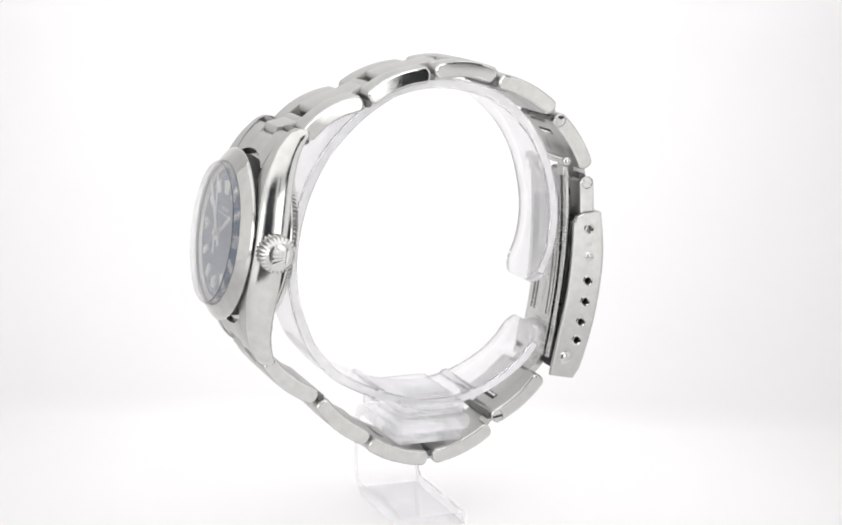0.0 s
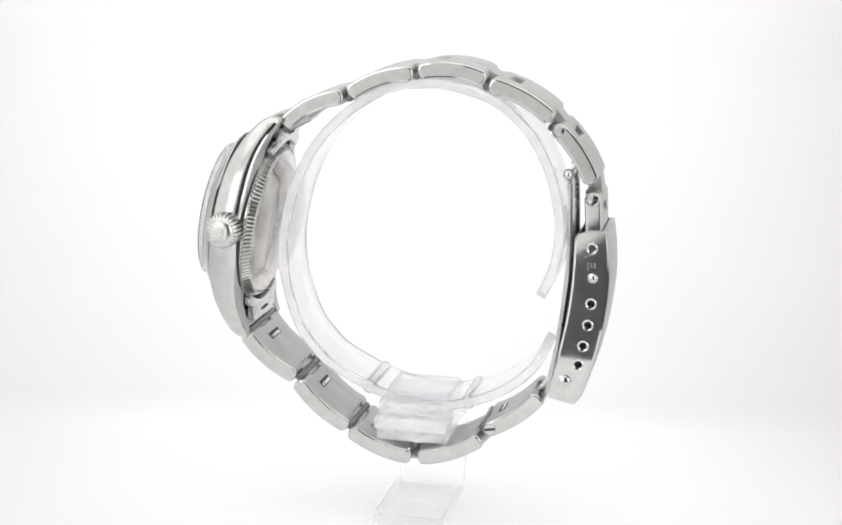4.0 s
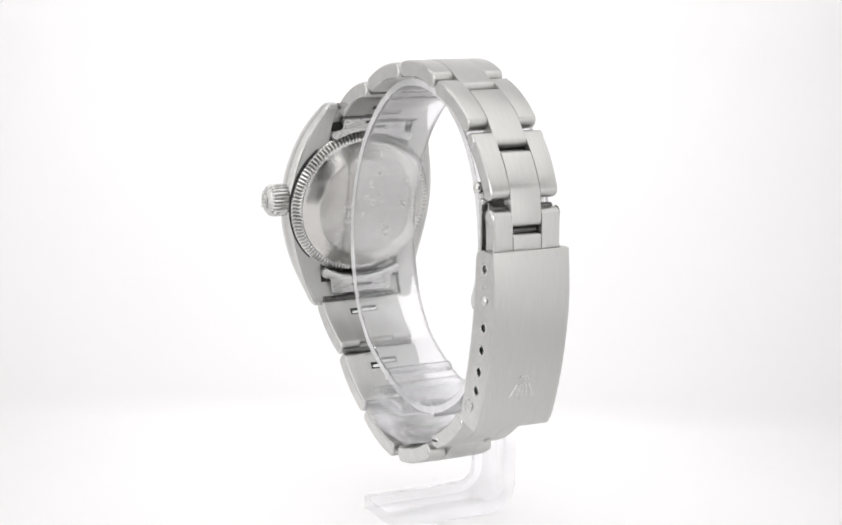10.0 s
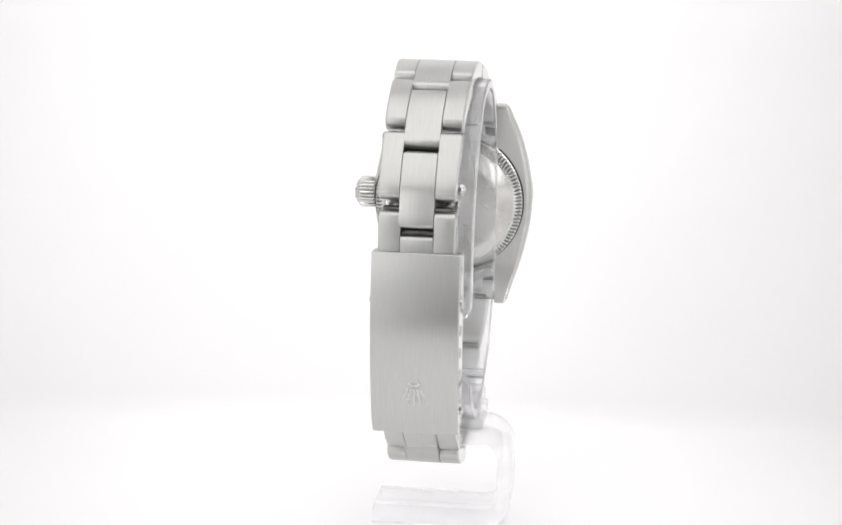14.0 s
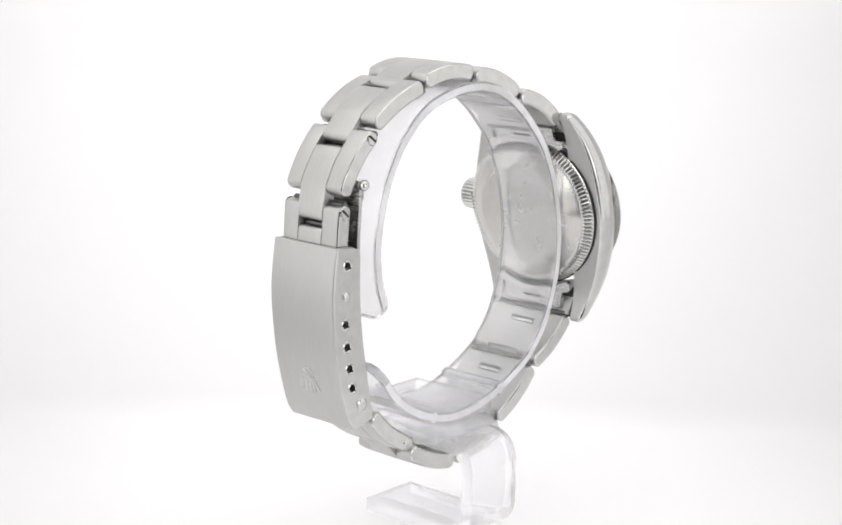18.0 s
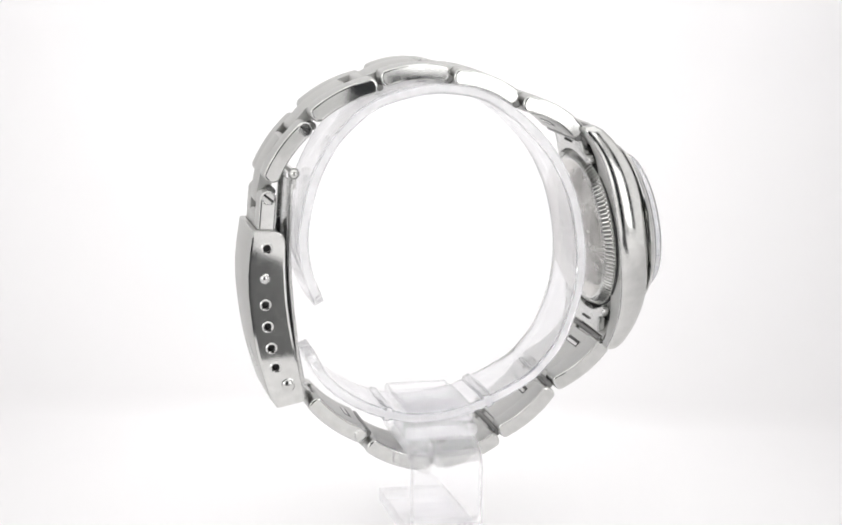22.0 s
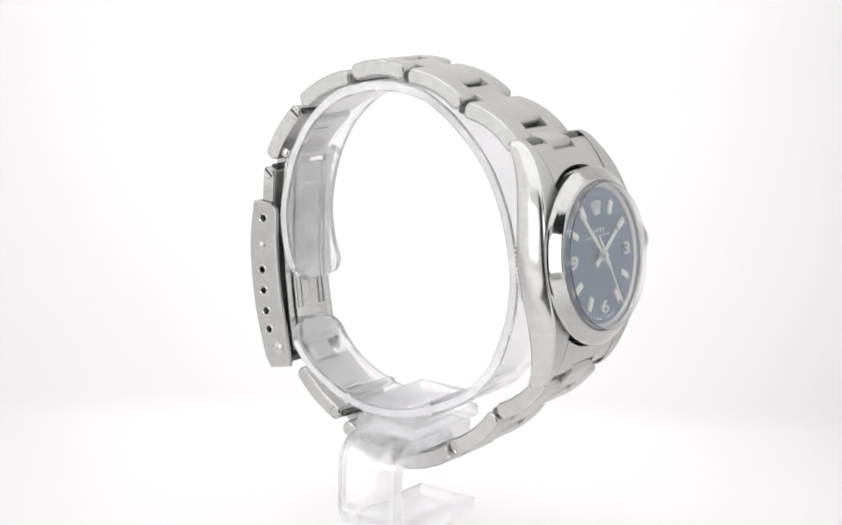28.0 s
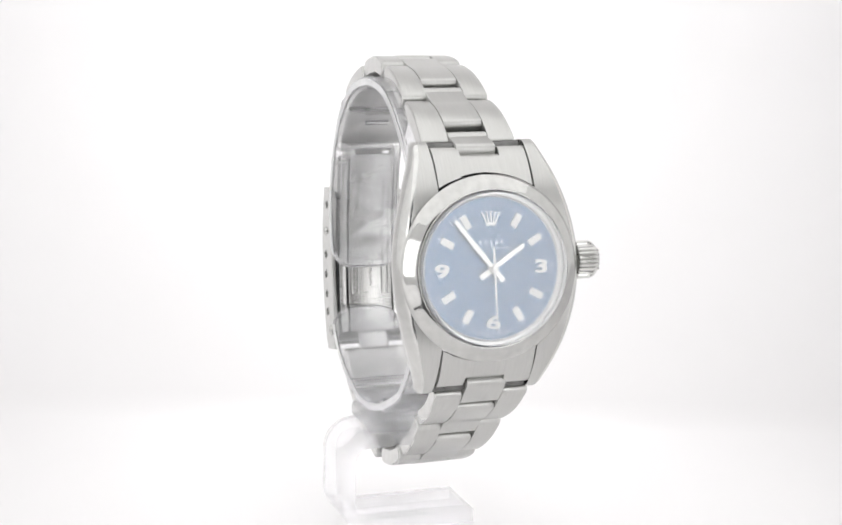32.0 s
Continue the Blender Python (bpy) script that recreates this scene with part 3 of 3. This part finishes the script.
def chain(rows, start, label_side, label_mid, slack=(0, 0, 0, 0, 0, 0)):
    lines = [bow(a, b, sag, TH, MID) for a, b, sag, w in rows]
    halves = [w for *_, w in rows]
    mids = [min(3.05 - 0.13 * k, 3.05) for k in range(len(rows))]

    def along(s):
        k = min(int(s), len(lines) - 1)
        f = (s - k) * (len(lines[k]) - 1)
        i = min(int(f), len(lines[k]) - 2)
        return lines[k][i].lerp(lines[k][i + 1], f - i)
    for k, line in enumerate(lines):
        hw, hm = halves[k], mids[k]
        side = Matrix.Translation((0, slack[k], 0))
        nxt = halves[k + 1] if k + 1 < len(halves) else hw - 0.1
        for s in (1, -1):
            y = sorted((s * (hm + 0.07), s * (hw + nxt) / 2))
            rims = (0.08, 0.42) if s > 0 else (0.42, 0.08)
            body = slab(bent(line, TH), y[0], y[1], *rims)
            # the bracelet narrows evenly along each link
            a, d = line[0], line[-1] - line[0]
            for v in body.verts:
                f = (Vector((v.co.x, v.co.z)) - a).dot(d) / d.length_squared
                v.co.y += s * (hw - nxt) * (0.5 - f) * (abs(v.co.y) - hm) / ((hw + nxt) / 2 - hm)
            ob = part("side_link", turned(body, side), [BRUSHED, POLISHED], watch, label_side, sharp=24)
            for p in ob.data.polygons:
                if p.normal.y * s > 0.8:
                    p.material_index = 1
                if p.normal.y * s > 0.97 and len(p.vertices) > 4:
                    p.use_smooth = False
        # middle link, set a quarter of a link further from the case
        g = 0.14
        a, b = k + SPLIT + g, k + 1 + SPLIT - g
        if k == 0:
            pts = [start.lerp(along(0), i / 5) for i in range(5)] + [along((SPLIT - g) * i / 3) for i in range(4)]
            pts = outward(pts, 0.3)
            part("middle_link", turned(slab(bent(pts, TH - 0.5), -hm, hm, 0.12), side), BRUSHED, watch, label_mid, sharp=24)
        if k + 1 < len(lines):
            pts = [along(a + (k + 0.98 - a) * i / 7) for i in range(8)] + [along(k + 1 + (b - k - 1) * i / 3) for i in range(4)]
        else:
            pts = [along(a + (k + 0.99 - a) * i / 7) for i in range(8)]
        pts = outward(pts, 0.3)
        part("middle_link", turned(slab(bent(pts, TH - 0.5), -hm, hm, 0.12), side), BRUSHED, watch, label_mid, sharp=24)
        # plate that closes the link on the wrist's side
        part("inner_plate", turned(slab(bent(outward(line, -0.95), 0.7), -(hw + nxt) / 2 + 0.45, (hw + nxt) / 2 - 0.45, 0.15), side), BRUSHED, watch, sharp=18)
        if SPLIT + k < len(lines):
            z = outward(line, -1.33)
            inward = (Vector(MID) - z[2]).normalized() * 0.05
            # the slot is a raised dark strip, its shade put into the colour
            part("slot", turned(slab(bent([z[2].lerp(z[1], 0.35), z[3]], 0.06), -hm * 0.8, hm * 0.8, 0.01), side), SHADE_GRIME, watch)
            # polished strip added for the bright reflection inside the slot
            part("spring_bar", turned(slab(bent([z[2].lerp(z[3], 0.25) + inward, z[2].lerp(z[3], 0.8) + inward], 0.06), -hm * 0.72, hm * 0.72, 0.01), side), POLISHED, watch, "polished strip standing in for the gleam in a link's slot")
        # hinge tubes in the gaps
        q, r = line[0], along(k + SPLIT)
        inner = (Vector(MID) - q).normalized() * 0.6
        j = q - (line[1] - line[0]).normalized() * 1.2 + inner
        part("hinge_tube", turned(tube((j.x, -hw + 0.5, j.y), (j.x, hw - 0.5, j.y), 0.58), side), SHADED_STEEL, watch)
        r = r + inner
        part("hinge_tube", turned(tube((r.x, -hm, r.y), (r.x, hm, r.y), 0.62), side), SHADED_STEEL, watch)
    return lines, halves


def to_head(u, z):
    return Vector((C.x + U.x * u + N.x * z, C.z + U.z * u + N.z * z))


TOP_LAG, LOW_LAG = (0.15, 0.3, 0.35, 0.35, 0.3, 0.15), (0.9, 1.0, 0.9, 0.5, 0.1)      # sideways drift, link by link
top_lines, top_half = chain(TOP, to_head(16.6, -6.3), "brushed steel outer link with polished side", "brushed steel middle link", TOP_LAG)
low_lines, low_half = chain(LOW, to_head(-16.6, -6.3), "brushed steel outer link with polished side", "brushed steel middle link", LOW_LAG)


def screw(p, y, s, slotted, turn):
    """A round screw or pin head that lies in a link's side."""
    a = [(0.88 * math.cos(t), 0.88 * math.sin(t)) for t in (math.pi * k / 10 for k in range(11))]
    pieces = []
    if slotted:
        for up in (1, -1):
            o = [(x, up * (max(z, 0.2))) for x, z in a]
            pieces.append(loft([[(x, d, z) for x, z in (o if up > 0 else o[::-1])] for d in (0, 0.10)]))
    else:
        pieces.append(turned(lathe([(0.88, 0), (0.88, 0.08), (0.8, 0.14), (0.02, 0.17)], 20), Matrix.Rotation(radians(-90), 4, "X")))
    m = Matrix.Translation((p.x, y, p.y)) @ Matrix.Rotation(radians(turn), 4, "Y")
    if s < 0:
        m = m @ Matrix.Rotation(math.pi, 4, "Z")
    ob = part("screw", turned(join(*pieces), m), POLISHED, watch, "slotted steel screw head" if slotted else "round steel pin end")
    collar = turned(lathe([(0.88, -0.1), (0.91, 0.11), (0.97, 0.13), (1.1, 0.0)], 24, False), m @ Matrix.Rotation(radians(-90), 4, "X"))
    collar.faces.ensure_lookup_table()
    bmesh.ops.delete(collar, geom=[f for f in collar.faces if len(f.verts) > 4], context="FACES_ONLY")
    part("rim", collar, SATIN, ob, "bright worn rim round the screw")
    well = lathe([(0.95, 0), (0.95, 0.03), (0.85, 0.04), (0.02, 0.04)], 20)
    part("screw_seat", turned(well, m @ Matrix.Rotation(radians(-90), 4, "X")), SHADE_GRIME, ob)


for line, hw, lag, turn in ((top_lines[4], top_half[4], TOP_LAG[4], 35), (top_lines[5], top_half[5], TOP_LAG[5], 40), (low_lines[4], low_half[4], LOW_LAG[4], 10)):
    lower = line is low_lines[4]
    screw(line[0], lag + hw - 0.01, 1, lower, turn)
    screw(line[0], lag - hw + 0.01, -1, not lower, turn)

# ---- clasp ----
OUTER = [(-29.65, 50.7), (-30.15, 47.5), (-30.45, 44), (-30.40, 41), (-30.10, 38), (-29.70, 35), (-29.15, 32), (-28.40, 29), (-27.50, 26), (-26.80, 24), (-26.00, 22.4)]
INNER = [(-26.1, 50.55), (-24.6, 49.2), (-24.55, 45), (-24.4, 42), (-24.15, 39), (-23.75, 36), (-23.2, 33), (-22.6, 30), (-22.0, 27), (-21.6, 25), (-21.35, 23.4)]
HW = 6.55
stations = []
for k in [0.0, 0.35] + list(range(1, 11)):
    i = min(int(k), 9)
    o = Vector(OUTER[i]).lerp(Vector(OUTER[i + 1]), k - i)
    q = Vector(INNER[i]).lerp(Vector(INNER[i + 1]), k - i)
    if k == 0.35:
        q = Vector((-24.95, 50.1))
    if k == 10:
        o = o + Vector((0.3, 0.1))
    stations.append((o, q))
rings = []
for o, q in stations:
    sec = [(-HW + 0.16, 1), (-HW + 0.03, 0.985), (-HW, 0.94), (-HW, 0.5), (-HW, 0.085), (-HW + 0.07, 0.03), (-HW + 0.2, 0.008), (-HW + 0.42, 0), (0, 0)]
    sec += [(-y, f) for y, f in sec[-2::-1]]
    sec += [(HW - 0.7, 1), (HW - 0.7, 0.2), (0, 0.2), (-HW + 0.7, 0.2), (-HW + 0.7, 1)]
    if o is stations[0][0]:      # eased top edge
        c = o.lerp(q, 0.5)
        rings.append([((o.lerp(q, f) * 0.93 + c * 0.07).x, y * 0.975, (o.lerp(q, f) * 0.93 + c * 0.07).y + 0.1) for y, f in sec])
    rings.append([(o.lerp(q, f).x, y, o.lerp(q, f).y) for y, f in sec])
HOLES = [(-27.4, 48.0), (-27.6, 39.15), (-27.25, 35.65), (-26.65, 32.2), (-26.0, 29.1)]
cover_bm = loft(rings)
cutters = join(*[tube((x, -9, z), (x, 9, z), 0.62, 16, 0.01) for x, z in HOLES])
clasp = part("clasp_cover", cut(cover_bm, cutters), [BRUSHED, POLISHED], watch, "brushed steel folding clasp cover", sharp=25)
for p in clasp.data.polygons:
    if abs(p.normal.y) > 0.9:
        p.material_index = 1
    if abs(p.normal.y) > 0.97:
        p.use_smooth = False
for x, z in HOLES:
    for s in (1, -1):
        rim = turned(lathe([(0.60, -0.3), (0.62, 0.02), (0.78, 0.09), (0.92, 0.0)], 24), Matrix.Translation((x, s * HW, z)) @ Matrix.Rotation(radians(-90 * s), 4, "X"))
        rim.faces.ensure_lookup_table()
        bmesh.ops.delete(rim, geom=[f for f in rim.faces if len(f.verts) > 4], context="FACES_ONLY")
        part("hole_rim", rim, POLISHED, clasp, "bright countersunk adjustment hole rim")
for (x, z), r in (((-27.7, 43.3), 0.72), ((-23.95, 26.15), 1.0)):
    for s in (1, -1):
        part("pin_end", turned(lathe([(r * 1.12, -0.2), (r * 1.12, 0.03), (r, 0.06), (r, 0.16), (r * 0.8, 0.32), (r * 0.4, 0.42), (0.02, 0.44)], 20), Matrix.Translation((x, s * HW, z)) @ Matrix.Rotation(radians(-90 * s), 4, "X")), POLISHED, clasp, "rounded steel pin end")
stamp = [turned(bar(0.07, 1.9, 0.03, 0.01), Matrix.Translation((-27.0, 46.9, 0)) @ Matrix.Rotation(radians(68), 4, "Z"))]
stamp += [turned(bar(0.2, 0.16 + 0.06 * (k % 3), 0.03, 0.01), Matrix.Translation((-26.9 - 0.5 * (k % 3), 45.6 - 0.45 * (k // 3), 0))) for k in range(7)]
part("stamped_mark", turned(join(*stamp), Matrix(((1, 0, 0, 0), (0, 0, 1, HW), (0, 1, 0, 0), (0, 0, 0, 1)))), ETCH, clasp, "tiny stamped marks and a scratch")
# added dark block, keeps light from showing through the adjustment holes
part("clasp_core", slab(bent([Vector(o).lerp(Vector(q), 0.6) for o, q in zip(OUTER[1:-1], INNER[1:-1])], 2.6), -5.7, 5.7, 0.1), SHADE_GRIME, clasp, "dark block filling the clasp so that its holes stay black")
slope = Vector((-27.0, 26.0)) - Vector((-28.65, 32.0))
FACE = Matrix(((0, -slope.normalized().x, -0.965, -28.62), (-1, 0, 0, 0), (0, -slope.normalized().y, -0.262, 29.9), (0, 0, 0, 1)))
logo = [turned(lathe([(0.55, 0), (0.6, 0.12), (0.75, 0.16), (0.9, 0.12), (0.95, 0)], 32, True), Matrix.Translation((0, 1.3, 0.02)) @ Matrix.Diagonal((1.0, 0.55, 0.4, 1)))]
for k in (-2, -1, 0, 1, 2):
    logo.append(turned(bar(0.40, 3.0 - 0.25 * abs(k), 0.055, 0.05), Matrix.Translation((0.72 * k, -1.0 + 0.12 * abs(k), 0.03)) @ Matrix.Rotation(radians(12 * k), 4, "Z")))
part("emblem", turned(join(*logo), FACE), SATIN, clasp, "faint raised fan-shaped emblem")


def strip(line, th, y0, y1, b=0.12):
    return slab(bent([Vector(p) for p in line], th), y0, y1, b)


BLADE = [(-23.1, 57.6), (-23.4, 53), (-23.55, 49), (-23.5, 45), (-23.3, 41), (-22.95, 37), (-22.4, 33), (-21.7, 29), (-21.2, 26.3)]
blade = part("folding_blade", strip(BLADE, 0.55, -3.9, 3.9), SATIN, watch, "thin curved steel folding blade")
for s in (1, -1):
    y = sorted((s * 4.2, s * 5.4))
    part("blade_rail", strip([(x - 0.35, z) for x, z in BLADE], 0.6, y[0], y[1]), SATIN, watch)
for y in (-3.3, -2.2, 2.2, 3.3):
    part("rib", strip([(x + 0.32, z) for x, z in BLADE[1:7]], 0.3, y - 0.16, y + 0.16, 0.08), POLISHED, blade, "bright raised rib along the blade")
boss_marks = [turned(bar(0.24, 2.2 - 0.2 * abs(k), 0.14, 0.05), Matrix.Translation((0.55 * k, 0.1 * abs(k), 0)) @ Matrix.Rotation(radians(12 * k), 4, "Z")) for k in (-2, -1, 0, 1, 2)]
part("embossed_mark", turned(join(*boss_marks), Matrix(((0, 0, 1, -22.92), (1, 0, 0, 0), (0, 1, 0, 42.4), (0, 0, 0, 1)))), SATIN, blade, "embossed fan-shaped mark")
part("clasp_floor", strip([(x - 1.0, z) for x, z in BLADE[2:]], 0.35, -5.75, 5.75), SHADED_STEEL, watch)
part("stamped_text", join(*[turned(bar(0.22, 0.3 + 0.12 * (k % 3), 0.05, 0.02), Matrix(((0, 0, 1, -22.28), (1, 0, 0, 0), (0, 1, 0, 37.6), (0, 0, 0, 1))) @ Matrix.Translation((0.2 * (k % 2), -3.2 + 0.55 * k, 0))) for k in range(9)]), ETCH, blade)
pivot = part("pivot_pin", join(tube((-23.1, -5.4, 59.35), (-23.1, 5.4, 59.35), 0.62), ball((-23.1, 5.5, 59.35), 0.9), ball((-23.1, -5.5, 59.35), 0.9)), POLISHED, watch, "round-ended steel pivot pin")
for s in (1, -1):
    y = sorted((s * 3.2, s * 5.2))
    part("pivot_ear", strip([(-23.15, 59.3), (-23.2, 57.2)], 1.0, y[0], y[1]), SATIN, watch)
part("clasp_tongue", strip([(-22.6, 26.6), (-21.3, 24.7), (-19.9, 23.2)], 1.3, -2.6, 2.6), SATIN, watch)

# ---- the stand ----
stand = tagged(new("watch_stand"), "clear acrylic watch stand with an open C-shaped cuff", "watch stand")


def arc(cx, cy, r, a0, a1, n):
    return [(cx + r * math.cos(radians(a0 + (a1 - a0) * k / n)), cy + r * math.sin(radians(a0 + (a1 - a0) * k / n))) for k in range(n + 1)]


# open cuff round the inside of the bracelet
CUFF = spline([(-18.9, 38.6), (-19.9, 40.6), (-21.3, 44.2), (-21.95, 48.7), (-21.7, 52.5), (-20.7, 57.1), (-19.2, 61.0), (-16.6, 65.2), (-12.3, 69.2), (-8.0, 71.2), (-1.7, 72.4),
               (4.7, 71.8), (9.1, 69.9), (13.5, 66.6), (17.6, 62.2), (20.2, 57.8), (22.0, 53.0), (23.1, 47.5), (23.3, 43.0), (22.7, 38.3), (20.5, 31.8), (17.7, 27.9), (15.0, 25.4),
               (9.0, 22.3), (4.0, 20.6), (-1.0, 19.9), (-6.0, 20.2), (-11.0, 21.8), (-15.5, 24.4), (-18.7, 27.6), (-20.5, 31.0)], 4)
Y0, Y1, ROUND, THICK = -7.6, 4.4, 3.4, 1.65


def cuff_shape(path, swell=0.0, ROUND=ROUND):
    """The open band: an eased rectangle along the path, its corners rounded at both tips."""
    pts = [Vector(p) for p in path]
    run = [0.0]
    for a, b in zip(pts, pts[1:]):
        run.append(run[-1] + (b - a).length)
    rings = []
    for i, p in enumerate(pts):
        d = (pts[min(i + 1, len(pts) - 1)] - pts[max(i - 1, 0)]).normalized()
        n = Vector((-d.y, d.x))
        tip = min(run[i], run[-1] - run[i])
        inset = ROUND - math.sqrt(max(ROUND ** 2 - (ROUND - tip) ** 2, 0)) if tip < ROUND else 0
        h = (THICK + swell) / 2 * (0.72 if tip < 0.01 else 1)
        e = 0.3
        ring = []
        for y, f in ((Y0 + inset, -h + e), (Y0 + inset + e * 0.3, -h + e * 0.3), (Y0 + inset + e, -h), (Y1 - inset - e, -h), (Y1 - inset - e * 0.3, -h + e * 0.3), (Y1 - inset, -h + e),
                     (Y1 - inset, h - e), (Y1 - inset - e * 0.3, h - e * 0.3), (Y1 - inset - e, h), (Y0 + inset + e, h), (Y0 + inset + e * 0.3, h - e * 0.3), (Y0 + inset, h - e)):
            q = p + n * f
            ring.append((q.x, y, q.y))
        rings.append(ring)
    return loft(rings)


def with_tips(path, n=6):
    """Adds close steps at both ends of a path."""
    a, b, c, d = Vector(path[0]), Vector(path[1]), Vector(path[-2]), Vector(path[-1])
    head_steps = [a.lerp(b, (k / n) ** 2 * 0.98) for k in range(n)]
    tail_steps = [d.lerp(c, (k / n) ** 2 * 0.98) for k in range(n)][::-1]
    return head_steps + [Vector(p) for p in path[1:-1]] + tail_steps


cuff_bm = cuff_shape(with_tips(CUFF))
part("cuff", cuff_bm, [ACRYLIC, CUT_EDGE, ARRIS], stand, "clear open acrylic cuff", sharp=20, shadow=False)
for a, b in (((-8.9, 20.95), (-7.3, 20.5)), ((7.6, 21.75), (9.3, 22.45))):
    part("collar", cuff_shape([Vector(a).lerp(Vector(b), k / 4) for k in range(5)], 0.7, 0.3), [ACRYLIC, CUT_EDGE, ARRIS], stand, "clear raised collar on the cuff", sharp=20, shadow=False)
# bent strip: foot, upright and arm; drawn in y and z, then as wide as the strip
tk = 2.2
line = [(9.4, 1.15), (4, 1.15), (-2, 1.15), (-7, 1.15)] + arc(-8.6, 4.75, 3.6, -90, -180, 8) + [(-12.2, 8), (-12.2, 11)] + arc(-8.6, 11.8, 3.6, 180, 90, 8) + [(-4, 15.4), (2, 15.4), (7.5, 15.4)]
bracket = slab(bent(line, tk, True), -5.7, 5.7, 0.12)
for v in bracket.verts:
    v.co = Vector((v.co.y + 0.5, v.co.x, v.co.z))
part("bracket", bracket, [THICK_ACRYLIC, BRACKET_EDGE, ARRIS], stand, "bent clear acrylic foot and upright", sharp=20, shadow=False)
part("clamp_plate", block(-5.5, 6.5, -8.4, 9.4, 16.6, 18.9, 0.4), [THICK_ACRYLIC, CUT_EDGE, ARRIS], stand, sharp=20, shadow=False)
part("clamp_plate", block(-4.9, 5.9, -8.0, 8.4, 19.05, 21.3, 0.4), [THICK_ACRYLIC, CUT_EDGE, ARRIS], stand, sharp=20, shadow=False)
boss = lathe([(4.3, 0), (4.25, -0.25), (3.9, -0.7), (3.2, -1.15), (2.2, -1.5), (1.1, -1.68), (0.02, -1.72)], 48)
part("boss", turned(boss, Matrix.Translation((0.4, 1.0, 14.25))), [ACRYLIC, CUT_EDGE, ARRIS], stand, "small clear domed boss under the arm", sharp=20, shadow=False)
for ob in stand.children:
    kind_of = ob.name.split(".")[0]
    for p in ob.data.polygons:
        n = p.normal
        if kind_of in ("cuff", "collar", "bracket"):
            side = abs(n.x) if kind_of == "bracket" else abs(n.y)
            p.material_index = 1 if side > 0.95 else 2 if side > 0.15 and p.area < 2 * MM * MM else 0
        elif kind_of == "clamp_plate":
            big = max(abs(n.x), abs(n.y), abs(n.z))
            p.material_index = 2 if big < 0.97 else 0


# ---- motion ----
def motions():
    turn = []
    for k in range(33):
        a = PHASE + RATE * k
        turn.append((float(k), pose(0, 0, 0, 0, 0, a) @ Matrix.Translation((0, OFFSET * MM, 0))))
    walk(watch, turn)
    walk(stand, turn)
    walk(second_hand, [(float(t), hand_pose(SECOND_END - 6.0 * (32 - t))) for t in range(0, 33, 4)])
    walk(minute_hand, [(0.0, hand_pose(MINUTE_AT - 3.2)), (16.0, hand_pose(MINUTE_AT - 1.6)), (32.0, hand_pose(MINUTE_AT))])


motions()
